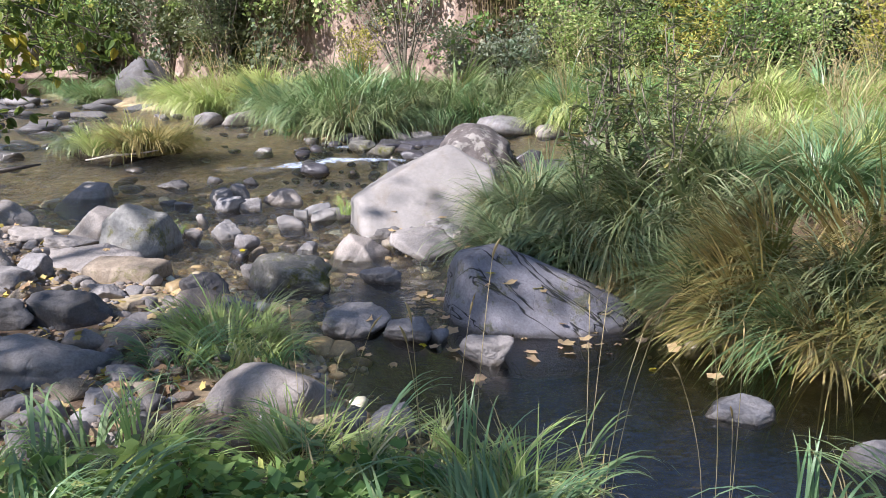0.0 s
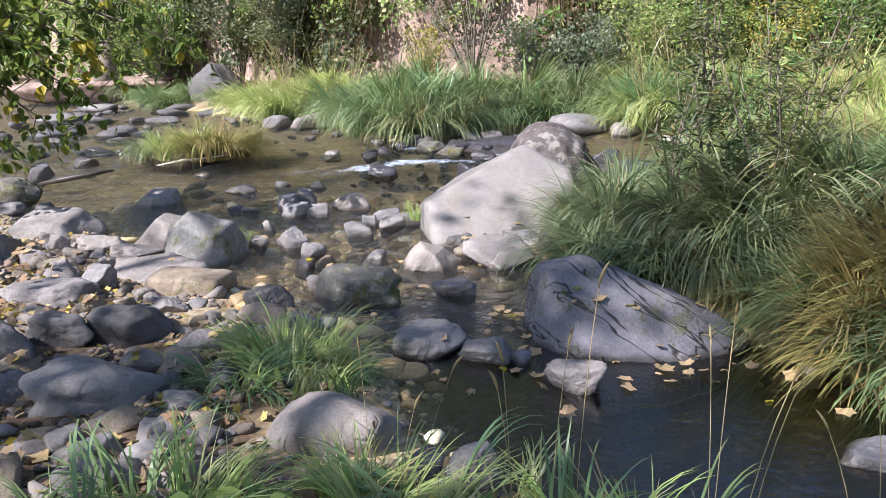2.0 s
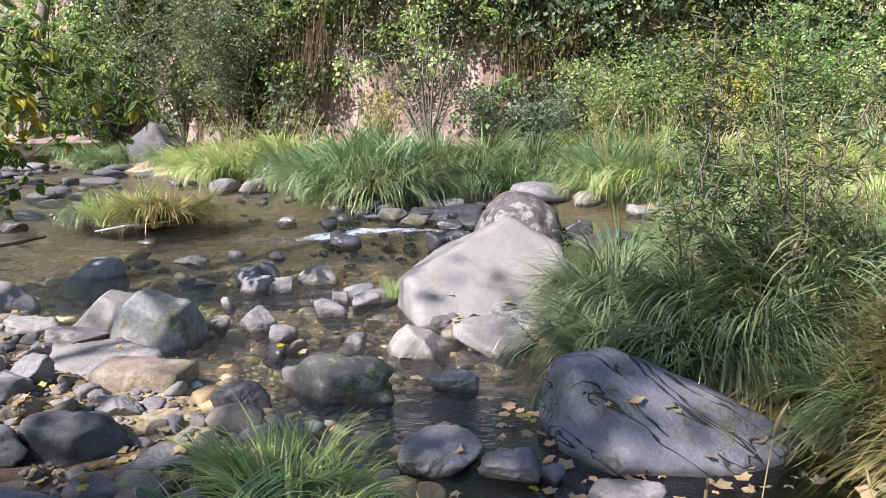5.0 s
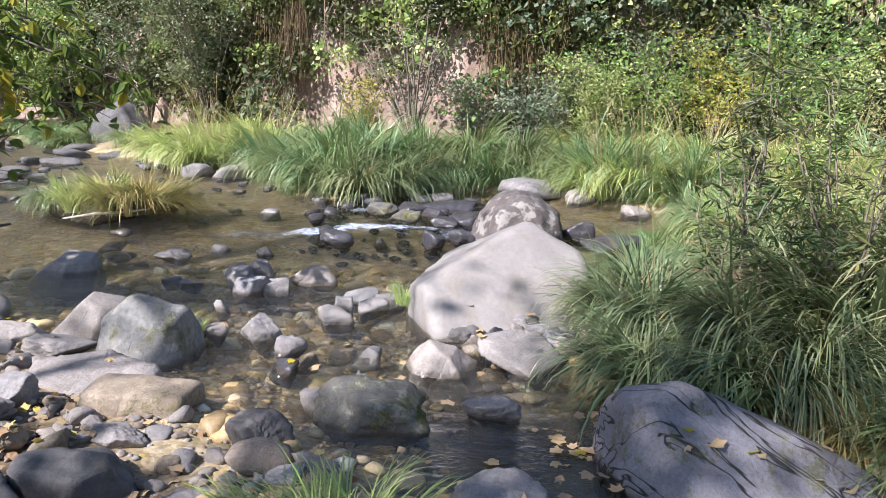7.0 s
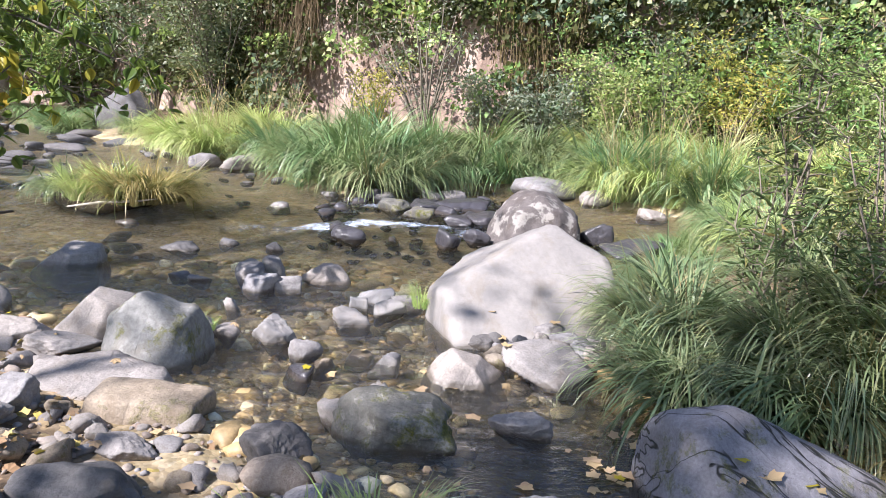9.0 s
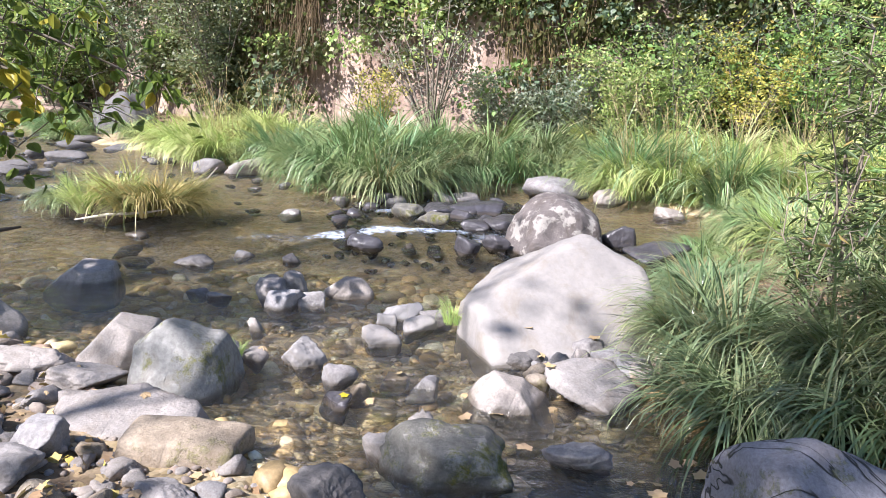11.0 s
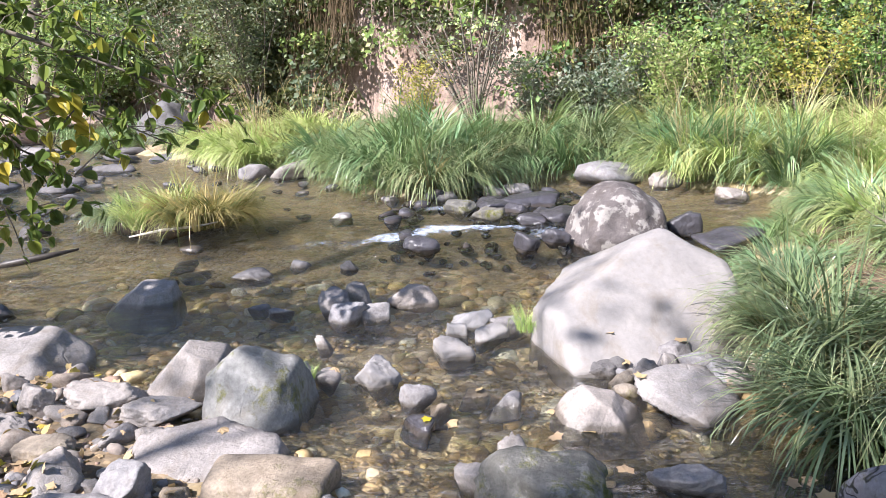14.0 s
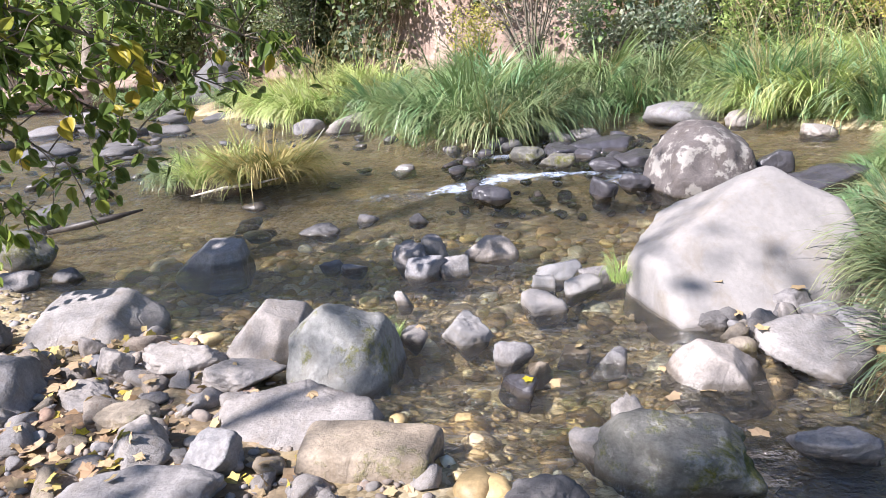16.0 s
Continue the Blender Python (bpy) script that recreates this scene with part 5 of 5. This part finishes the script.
def shrub(name, x, y, height, radius, n, size, material, label, seed, stems=7, ratio=0.45, bare=0.25, narrow=False, category="shrub", thick=0.006):
    """A shrub: bent stems with side twigs, and leaves in clumps along them."""
    global RNG
    RNG = np.random.default_rng(seed)
    z0 = float(ground_z(x, y))
    root = new(name)
    root.matrix_world = pose(x, y, z0)
    tagged(root, label, category)
    pieces, tips = [], []
    for k in range(stems):
        a = RNG.uniform(0, 6.28)
        h = height * RNG.uniform(0.65, 1.0)
        l = radius * RNG.uniform(0.4, 1.0)
        path = []
        for j in range(6):
            s = j / 5
            path.append(np.array([math.cos(a) * l * s ** 1.3, math.sin(a) * l * s ** 1.3, h * s]) + RNG.normal(0, 0.02 * height, 3) * s)
        pieces.append(tube(path, [thick * height * (1 - 0.8 * j / 5) + 0.002 for j in range(6)], 5))
        for j in range(2, 6):
            for _ in range(3):
                b = RNG.uniform(0, 6.28)
                q = path[j] + np.array([math.cos(b), math.sin(b), RNG.uniform(-0.1, 0.7)]) * radius * RNG.uniform(0.2, 0.55)
                pieces.append(tube([path[j], (path[j] + q) / 2 + RNG.normal(0, 0.02, 3), q], [0.0025 * height + 0.001, 0.002 * height, 0.001], 4))
                tips += [(path[j] * (1 - s) + q * s, q - path[j]) for s in (0.35, 0.6, 0.8, 1.0)]
        tips += [(path[-1], path[-1] - path[-2]), (path[-2], path[-1] - path[-2])]
    v, f = join(*pieces)
    part("stem_growth", mesh_of("stem_growth", v, f, M_BARK), root, "thin brown stems")
    tips = [t for t in tips if t[0][2] > bare * height * RNG.uniform(0.2, 1.2)]
    c = np.array([t[0] for t in tips])
    d = np.array([t[1] for t in tips])
    i = RNG.integers(0, len(c), n)
    p = c[i] + RNG.normal(0, (0.035 if narrow else 0.065) * radius + 0.02, (n, 3))
    p[:, 2] = np.maximum(p[:, 2], 0.03)
    hd = d[i] / np.linalg.norm(d[i], axis=1, keepdims=True) + RNG.normal(0, 0.6, (n, 3)) + np.array([0, 0, -0.25 if narrow else -0.1])
    part("foliage", mesh_of("foliage", *leaves(p, hd, size * RNG.uniform(0.6, 1.25, n), ratio, 0.2), material), root)
    return root


# the willow at the near bank: thin stems, narrow leaves
for i, (x, y, h, r, n, m) in enumerate([(1.22, 6.55, 1.4, 0.45, 330, M_WILLOW), (1.62, 6.85, 2.2, 0.5, 460, M_WILLOW), (2.05, 6.4, 1.7, 0.55, 420, M_WILLOW), (1.5, 6.1, 1.0, 0.45, 380, M_WILLOW), (2.35, 7.1, 1.4, 0.55, 420, M_LEAF), (1.85, 6.0, 1.5, 0.5, 380, M_WILLOW)]):
    shrub("willow_shrub", x, y, h, r, n, 0.115, m, "slender willow shrub with narrow green leaves", 400 + i, stems=5, ratio=0.17, bare=0.2, narrow=True)
# the bare-stemmed shrub before the cliff
shrub("bare_shrub", -0.9, 17.6, 2.9, 1.3, 700, 0.07, M_GREYLEAF, "sparse shrub with dark bare stems", 420, stems=14, bare=0.7, thick=0.012)
shrub("yellow_shrub", -2.2, 18.3, 1.7, 0.8, 1800, 0.08, M_OCHRE, "yellowing shrub before the cliff", 421, stems=9)
shrub("dark_shrub", -6.6, 22.8, 4.2, 2.0, 6500, 0.13, M_DULL, "dense dark shrub before the cliff", 422, stems=16)
shrub("dark_shrub", -9.2, 25.6, 4.8, 2.0, 5500, 0.14, M_DULL, "dense dark shrub before the cliff", 423, stems=14)
shrub("leafy_shrub", -13.0, 27.0, 4.5, 2.2, 5000, 0.15, M_LEAF, "green shrub by the upper stream", 424, stems=14)
shrub("leafy_shrub", -17.5, 30.5, 5.5, 2.8, 5000, 0.18, M_BRIGHT, "light green shrub by the upper stream", 425, stems=14)
for i, (x, y, h, r, m) in enumerate([(0.6, 17.9, 1.6, 0.9, M_GREYLEAF), (1.8, 17.6, 1.7, 1.0, M_GREYLEAF), (3.0, 17.0, 2.0, 1.0, M_BRIGHT), (4.0, 16.6, 2.1, 1.1, M_LEAF), (5.2, 16.4, 2.4, 1.2, M_OCHRE), (6.4, 16.0, 2.4, 1.2, M_LEAF),
                                     (7.6, 15.6, 2.3, 1.2, M_BRIGHT), (8.9, 15.0, 2.5, 1.3, M_OCHRE), (10.3, 14.4, 2.8, 1.4, M_LEAF), (2.4, 18.0, 2.6, 1.2, M_LEAF), (11.8, 13.6, 2.8, 1.4, M_BRIGHT), (4.6, 17.6, 3.0, 1.3, M_DULL), (7.0, 17.0, 3.2, 1.3, M_LEAF)]):
    shrub("leafy_shrub", x, y, h, r, 2600, 0.095, m, ("grey-green", "green", "light green")[i % 3] + " leafy shrub on the far bank", 440 + i, stems=10, bare=0.15)

# vines that cover the cliff


def vine_sheet(name, x0, x1, z0, z1, n, size, material, label, seed, thick=0.55, density=0.15):
    global RNG
    RNG = np.random.default_rng(seed)
    x, z = RNG.uniform(x0, x1, n), RNG.uniform(z0, z1, n)
    x, z = x[:n // 34], z[:n // 34]
    keep = np.array([noise.fractal(Vector((a * 0.55 + seed, b * 0.5, 3.1)), 1.0, 2.0, 4) for a, b in zip(x, z)]) > density + 0.08 * RNG.normal(size=len(x))
    x, z = x[keep], z[keep]
    y = cliff_y(x) + 0.22 * z - 0.45 - thick * RNG.uniform(0, 1, len(x)) ** 1.3
    c = np.repeat(np.stack([x, y, z + water_level(x, y)], 1), 34, 0)
    d = RNG.normal(size=c.shape)
    d /= np.linalg.norm(d, axis=1, keepdims=True)
    d[:, 2] = np.where(RNG.uniform(size=len(d)) < 0.6, np.abs(d[:, 2]), d[:, 2])
    r = np.repeat(RNG.uniform(1.6, 3.6, len(x)) * size, 34)[:, None] * RNG.uniform(0.45, 1.05, (len(c), 1))
    p = c + d * r * np.array([1.25, 0.9, 0.85])
    h = d * 0.7 + RNG.normal(0, 0.45, c.shape) + np.array([0, -0.2, -0.55])
    x = p
    return thing(name, mesh_of(name, *leaves(p, h, size * RNG.uniform(0.6, 1.3, len(x)), 0.72, 0.2), material), label, "vine", kind="stuff")


# the M_SHADE sheets paint the shadowed gaps behind the lighter leaves
vine_sheet("cliff_vines", 0.8, 20, 0.4, 7.2, 42000, 0.17, M_SHADE, "dense vine leaves coloured as shade, covering the cliff", 1, 0.5, -0.6)
vine_sheet("cliff_vines", 0.6, 20, 0.6, 7.4, 30000, 0.15, M_DULL, "dull vine leaves covering the cliff", 7, 1.2, -0.05)
vine_sheet("cliff_vines", 0.0, 20, 1.2, 7.4, 20000, 0.14, M_LEAF, "green vine leaves hanging over the cliff", 2, 1.6, 0.10)
vine_sheet("cliff_vines", -9, 1.2, 2.2, 8.5, 30000, 0.14, M_SHADE, "vine leaves coloured as shade, hanging over the cliff", 8, 0.5, -0.15)
vine_sheet("cliff_vines", -9, 1.2, 2.3, 8.5, 22000, 0.14, M_LEAF, "green vine leaves hanging over the cliff", 3, 1.0, 0.08)
vine_sheet("cliff_vines", -14, -4, 0.8, 8.5, 26000, 0.17, M_SHADE, "vine leaves coloured as shade over the cliff", 9, 0.6, -0.1)
vine_sheet("cliff_vines", -14, -4, 1.0, 8.5, 20000, 0.16, M_DULL, "dull green vine leaves over the cliff", 4, 1.2, 0.05)
vine_sheet("cliff_vines", -40, -12, 0.5, 8.5, 26000, 0.25, M_LEAF, "green leaves over the upstream cliff", 5, 1.2, -0.15)
vine_sheet("cliff_vines", -4, 12, 2.2, 7.0, 9000, 0.13, M_BRIGHT, "light green vine leaves", 6, 1.5, 0.12)


def hanging_strands(x0, x1, z_top, length, n, seed, material, label):
    global RNG
    RNG = np.random.default_rng(seed)
    x = RNG.uniform(x0, x1, n)
    z = z_top + RNG.uniform(-0.8, 0.8, n)
    y = cliff_y(x) + 0.22 * z - 0.75 - RNG.uniform(0, 0.5, n)
    v, f = blades(np.stack([x, y, z], 1), RNG.uniform(0, 6.28, n), length * RNG.uniform(0.5, 1.1, n), math.pi - RNG.uniform(0.0, 0.25, n), RNG.normal(0, 0.55, n), 0.016, 5, 0.3)
    return thing("hanging_vines", mesh_of("hanging_vines", v, f, material), label, "vine", kind="stuff")


hanging_strands(-5.6, -3.6, 4.6, 2.6, 520, 11, M_VINE, "brown dead vines hanging down the cliff")
hanging_strands(-9.2, -7.4, 4.4, 2.2, 340, 12, M_VINE, "brown dead vines hanging down the cliff")
hanging_strands(0.6, 2.6, 3.6, 1.8, 260, 13, M_VINE, "brown dead vines hanging down the cliff")
hanging_strands(-3.2, -0.6, 4.4, 1.4, 50, 14, M_PINKVINE, "pale dry roots hanging down the cliff")
hanging_strands(8.0, 10.5, 5.2, 1.9, 260, 15, M_PINKVINE, "pale dry twigs tangled over the cliff")

# ---------------------------------------------------------------- trees


def tree(x, y, height, crown, n, size, material, label, seed, trunk=0.22, base=0.45, limbs=9):
    """A tapered trunk, limbs and a crown of leaf clumps with gaps."""
    global RNG
    RNG = np.random.default_rng(seed)
    root = new("tree")
    root.matrix_world = pose(x, y, float(ground_z(x, y)) - 0.05)
    tagged(root, label, "tree")
    t = [np.array([0.15 * math.sin(s * 3), 0.12 * math.cos(s * 2.2), height * s]) for s in np.linspace(0, 0.92, 8)]
    part("trunk", mesh_of("trunk", *tube(t, [trunk * (1.25 if k == 0 else 1 - 0.11 * k) for k in range(8)], 10), M_BARK), root)
    pieces, ends = [], []
    for k in range(limbs):
        s = base + (0.9 - base) * k / limbs
        b = np.array([0.15 * math.sin(s * 3), 0.12 * math.cos(s * 2.2), height * s])
        a = k * 2.4 + RNG.uniform(-0.4, 0.4)
        l = crown * RNG.uniform(0.7, 1.1) * (1.15 - 0.6 * (s - base))
        p = [b + np.array([math.cos(a), math.sin(a), 0.45]) * l * q + np.array([0, 0, -0.12 * l * q * q]) for q in (0, 0.35, 0.7, 1.0)]
        pieces.append(tube(p, [trunk * 0.4, trunk * 0.28, trunk * 0.16, trunk * 0.05], 6))
        for j in (1, 2, 3):
            for _ in range(4):
                e = p[j] + RNG.normal(0, 0.26 * crown, 3) * np.array([1, 1, 0.7])
                pieces.append(tube([p[j], (p[j] + e) / 2 + RNG.normal(0, 0.05, 3), e], [trunk * 0.1, trunk * 0.07, 0.008], 4))
                ends += [e, (e * 0.6 + p[j] * 0.4)]
    part("limbs", mesh_of("limbs", *join(*pieces), M_BARK), root)
    e = np.array(ends)
    i = RNG.integers(0, len(e), n)
    p = e[i] + RNG.normal(0, 0.13 * crown, (n, 3))
    part("crown", mesh_of("crown", *leaves(p, RNG.normal(0, 1, (n, 3)) + np.array([0, 0, -0.5]), size * RNG.uniform(0.7, 1.2, n), 0.7, 0.2), material), root)
    return root


# trees behind the walker, whose crowns shade the near bank and the pool
tree(-6.4, -1.2, 9.5, 3.0, 1900, 0.17, M_LEAF, "tall leafy tree shading the near bank", 601)
tree(-3.4, -2.6, 9.5, 3.0, 3900, 0.17, M_LEAF, "tall leafy tree shading the near bank", 602)
tree(-0.8, -4.4, 10.0, 3.0, 4200, 0.17, M_LEAF, "leafy tree shading the pool", 604)
tree(-7.2, 0.3, 9.2, 1.4, 900, 0.17, M_LEAF, "leafy tree shading the pool", 607, trunk=0.12)
tree(-6.1, 0.5, 9.6, 1.15, 520, 0.17, M_LEAF, "slender leafy tree shading the pool", 608, trunk=0.10, base=0.74)
# sparser trees whose leaves dapple the bar and the white boulder
tree(-9.9, 2.3, 9.0, 3.0, 420, 0.20, M_LEAF, "thin-leaved tree dappling the gravel bar", 605, trunk=0.07, limbs=6)
tree(-6.9, 3.1, 9.5, 2.4, 150, 0.20, M_LEAF, "thin-leaved tree dappling the white boulder", 606, trunk=0.06, limbs=5)
# trees on top of the cliff
for i, (x, y) in enumerate([(-24, 40), (-16, 35), (-10, 31), (-5.5, 26), (20, 17), (-31, 44), (-1.5, 24)]):
    ob = tree(x, y, 3.6, 2.0, 2000, 0.26, M_DULL if i % 2 else M_LEAF, "leafy tree on top of the cliff", 620 + i, trunk=0.18, base=0.2)
    ob.location.z = 6.3
# tall ones that stand in the pool's reflection, with a gap of open sky between them
for i, (x, y) in enumerate([(-12.5, 29.5), (-8.2, 27.0), (-4.6, 24.5), (-1.8, 22.8), (0.6, 22.2), (14.6, 18.0)]):
    ob = tree(x, y, 8.5, 2.6, 3600, 0.27, M_DULL, "tall dark tree on top of the cliff", 640 + i, trunk=0.22, base=0.08, limbs=12)
    ob.location.z = 6.3

# a leaning trunk on the earth bank upstream
v, f = tube([(-14.9, 27.0, 0.8), (-14.8, 27.0, 1.4), (-14.6, 27.1, 2.6), (-14.7, 27.3, 4.4), (-14.2, 27.6, 6.8)], [0.55, 0.34, 0.27, 0.23, 0.15], 9)
thing("leaning_tree", mesh_of("leaning_tree", v, f, M_BARK), "leaning brown trunk rooted in the earth bank", "tree")

# the sycamore at the left bank, whose bough hangs into view


def lobed_leaf(size, bend=0.12):
    """A five-lobed leaf, lying in its own plane, stalk at the origin."""
    r = [0.35, 0.70, 0.60, 0.90, 0.66, 1.0, 0.66, 0.90, 0.60, 0.70, 0.35]
    a = np.linspace(-2.5, 2.5, 11)
    v = [(0, 0, 0)] + [(size * 0.55 * q * math.sin(w), size * 0.55 * q * math.cos(w) + size * 0.12, -bend * size * q * q) for q, w in zip(r, a)]
    return np.array(v), [[0, k, k + 1] for k in range(1, 11)]


def oval_leaf(size, bend=0.15):
    """A broad pointed-oval leaf with a folded midrib, stalk at the origin."""
    rows = [(0.0, 0.0), (0.14, 0.27), (0.38, 0.37), (0.64, 0.30), (0.86, 0.13), (1.0, 0.0)]
    v = [(0, t * size, -bend * size * t * t) for t, _ in rows]
    v += [(side * w * size, t * size, (0.05 * w / 0.37 - bend * t * t) * size) for side in (-1, 1) for t, w in rows[1:-1]]
    f = []
    for k in (6, 10):
        f += [[0, k, 1]] + [q for j in range(3) for q in ([1 + j, k + j, k + j + 1], [1 + j, k + j + 1, 2 + j])] + [[4, k + 3, 5]]
    return np.array(v), f


def leaf_spray(points, headings, size, seed, shape=lobed_leaf):
    rng = np.random.default_rng(seed)
    pieces = []
    for p, h in zip(points, headings):
        v, f = shape(size * rng.uniform(0.65, 1.15))
        m = np.array((Vector(h).to_track_quat('Y', 'Z') @ Euler((rng.normal(0, 0.5), rng.normal(0, 0.6), 0)).to_quaternion()).to_matrix())
        pieces.append((v @ m.T + p, f))
    return join(*pieces)


syc = new("sycamore_tree")
syc.matrix_world = pose(-8.8, 6.6, float(ground_z(-8.8, 6.6)))
tagged(syc, "sycamore beside the stream with a low hanging bough", "tree")
OFF = np.array([-8.8, 6.6, float(ground_z(-8.8, 6.6))])
part("trunk", mesh_of("trunk", *tube([(0, 0, -0.1), (0.1, 0.1, 1.5), (0.25, 0.15, 3.5), (0.3, 0.3, 6.0), (0.2, 0.4, 8.0)], [0.34, 0.26, 0.22, 0.15, 0.06], 10), M_BARK), syc)
rng = np.random.default_rng(77)
twigs, lp, lh = [], [], []
START = np.array([-8.6, 6.7, 3.3])
for end in ((-3.45, 7.7, 1.80), (-3.75, 7.5, 1.55), (-4.4, 7.4, 1.35), (-4.85, 7.6, 1.0), (-5.25, 7.3, 0.85), (-4.0, 7.9, 2.2), (-4.7, 7.2, 1.75), (-5.6, 7.5, 1.5)):
    end = np.array(end) + np.array([0.25, 0.0, 0.0])
    top = START * 0.45 + end * 0.55 + np.array([0, 0, 0.45])
    arc = [START * (1 - q) ** 2 + 2 * q * (1 - q) * top + end * q * q for q in np.linspace(0, 1, 9)]
    twigs.append(tube(arc, [0.05 * (1 - q) + 0.004 for q in np.linspace(0, 1, 9)], 6))
    for k in range(62):
        s = rng.uniform(3.6, 8.0)
        j = min(int(s), 7)
        b = arc[j] * (1 - (s - j)) + arc[j + 1] * (s - j)
        e = b + np.array([rng.normal(0.06, 0.20), rng.normal(0, 0.22), rng.normal(-0.05, 0.20)])
        mid = (b + e) / 2 + np.array([0, 0, 0.05])
        twigs.append(tube([b, mid, e], [0.006, 0.004, 0.002], 4))
        for q in np.linspace(0.35, 1.0, 5):
            lp.append(b * (1 - q) ** 2 + 2 * q * (1 - q) * mid + e * q * q + rng.normal(0, 0.05, 3))
            lh.append((e - b) + rng.normal(0, 0.3, 3) + np.array([0.05, -0.05, -0.25]))
part("bough", mesh_of("bough", *(lambda vf: (vf[0] - OFF, vf[1]))(join(*twigs)), M_BARK), syc)
part("foliage", mesh_of("foliage", *(lambda vf: (vf[0] - OFF, vf[1]))(leaf_spray(lp, lh, 0.118, 5, oval_leaf)), M_SYC), syc, "green oval leaves")
yp = [np.array([-4.12, 7.40, 1.86]) + rng.normal(0, 1, 3) * np.array([0.10, 0.08, 0.16]) for _ in range(10)]
part("yellow_foliage", mesh_of("yellow_foliage", *(lambda vf: (vf[0] - OFF, vf[1]))(leaf_spray(yp, [rng.normal(0, 0.5, 3) + np.array([0.2, -0.2, -0.9]) for _ in yp], 0.19, 6, oval_leaf)), M_YELLOW), syc, "yellow autumn leaves")
cl = rng.normal(0, 1, (260, 3)) * np.array([1.7, 1.7, 1.3]) + np.array([0.3, 0.0, 6.0])
part("crown", mesh_of("crown", *leaves(cl, rng.normal(0, 1, (260, 3)), 0.17, 0.8, 0.2), M_LEAF), syc)

# ---------------------------------------------------------------- fallen leaves
LITTER = []
for i in range(5):
    v, f = lobed_leaf(0.085 + 0.012 * i, 0.35 - 0.13 * i)
    LITTER.append([mesh_of("fallen_leaf", v, f, m, False) for m in (M_FALLEN, M_FALLEN, M_YELLOW)])
bpy.context.view_layer.update()
deps = bpy.context.evaluated_depsgraph_get()
rng = np.random.default_rng(21)
count = 0
while count < 290:
    pick = rng.uniform()
    if pick < 0.08:
        x, y = rng.uniform(-0.5, 0.35), rng.uniform(6.6, 7.1)
    elif pick < 0.66:
        x, y = rng.uniform(-4.8, -1.0), rng.uniform(2.4, 7.0)
    elif pick < 0.82:
        x, y = rng.normal(0.35, 0.55), rng.normal(4.35, 0.30)
    else:
        x, y = (rng.normal(0.0, 0.22), rng.normal(5.05, 0.14)) if rng.uniform() < 0.5 else (rng.uniform(-1.6, 1.2), rng.uniform(4.8, 7.4))
    hit, place, normal, _, ob, _ = scene.ray_cast(deps, Vector((x, y, 1.0)), Vector((0, 0, -1)))
    if not hit or normal.z < 0.6 or not ob.name.startswith(("ground", "cobble", "stone", "water", "boulder", "bar_")):
        continue
    if ob.name.startswith(("boulder", "stone")) and rng.uniform() < 0.8:
        continue
    if ob.name.startswith("water") and (pick < 0.66 or y > 6.6):
        continue
    s = rng.uniform(0.5, 1.1)
    leaf = thing("fallen_leaf", LITTER[int(rng.integers(5))][int(rng.choice(3, p=[0.50, 0.46, 0.04]))], "dry fallen sycamore leaf lying on stones or water", "leaf", "fallen leaves",
                 at=pose(place.x, place.y, place.z + 0.012, rng.uniform(-14, 14), rng.uniform(-14, 14), rng.uniform(0, 360)))
    leaf.scale = (s, s, s)
    count += 1

# small leaf litter between the stones, too small to pick apart
lp, lh = [], []
while len(lp) < 1500:
    x, y = rng.uniform(-5.4, -0.9), rng.uniform(2.2, 7.2)
    if rng.uniform() > 0.5 + 0.5 * math.sin(x * 2.3) * math.cos(y * 1.9):
        continue
    d = float(shore_distance(np.array([x]), np.array([y]))[0])
    if d > 0.0:
        continue
    hit, place, normal, _, ob, _ = scene.ray_cast(deps, Vector((x, y, 1.0)), Vector((0, 0, -1)))
    if not hit or not ob.name.startswith(("ground", "cobble", "bar_")):
        continue
    lp.append((place.x, place.y, place.z + 0.010))
    a = rng.uniform(0, 6.28)
    lh.append((math.cos(a), math.sin(a), rng.normal(0, 0.25)))
thing("leaf_litter", mesh_of("leaf_litter", *leaf_spray([np.array(p) for p in lp], lh, 0.085, 31), M_FALLEN, False), "brown and orange leaf litter between bar stones", "leaf litter", kind="stuff")
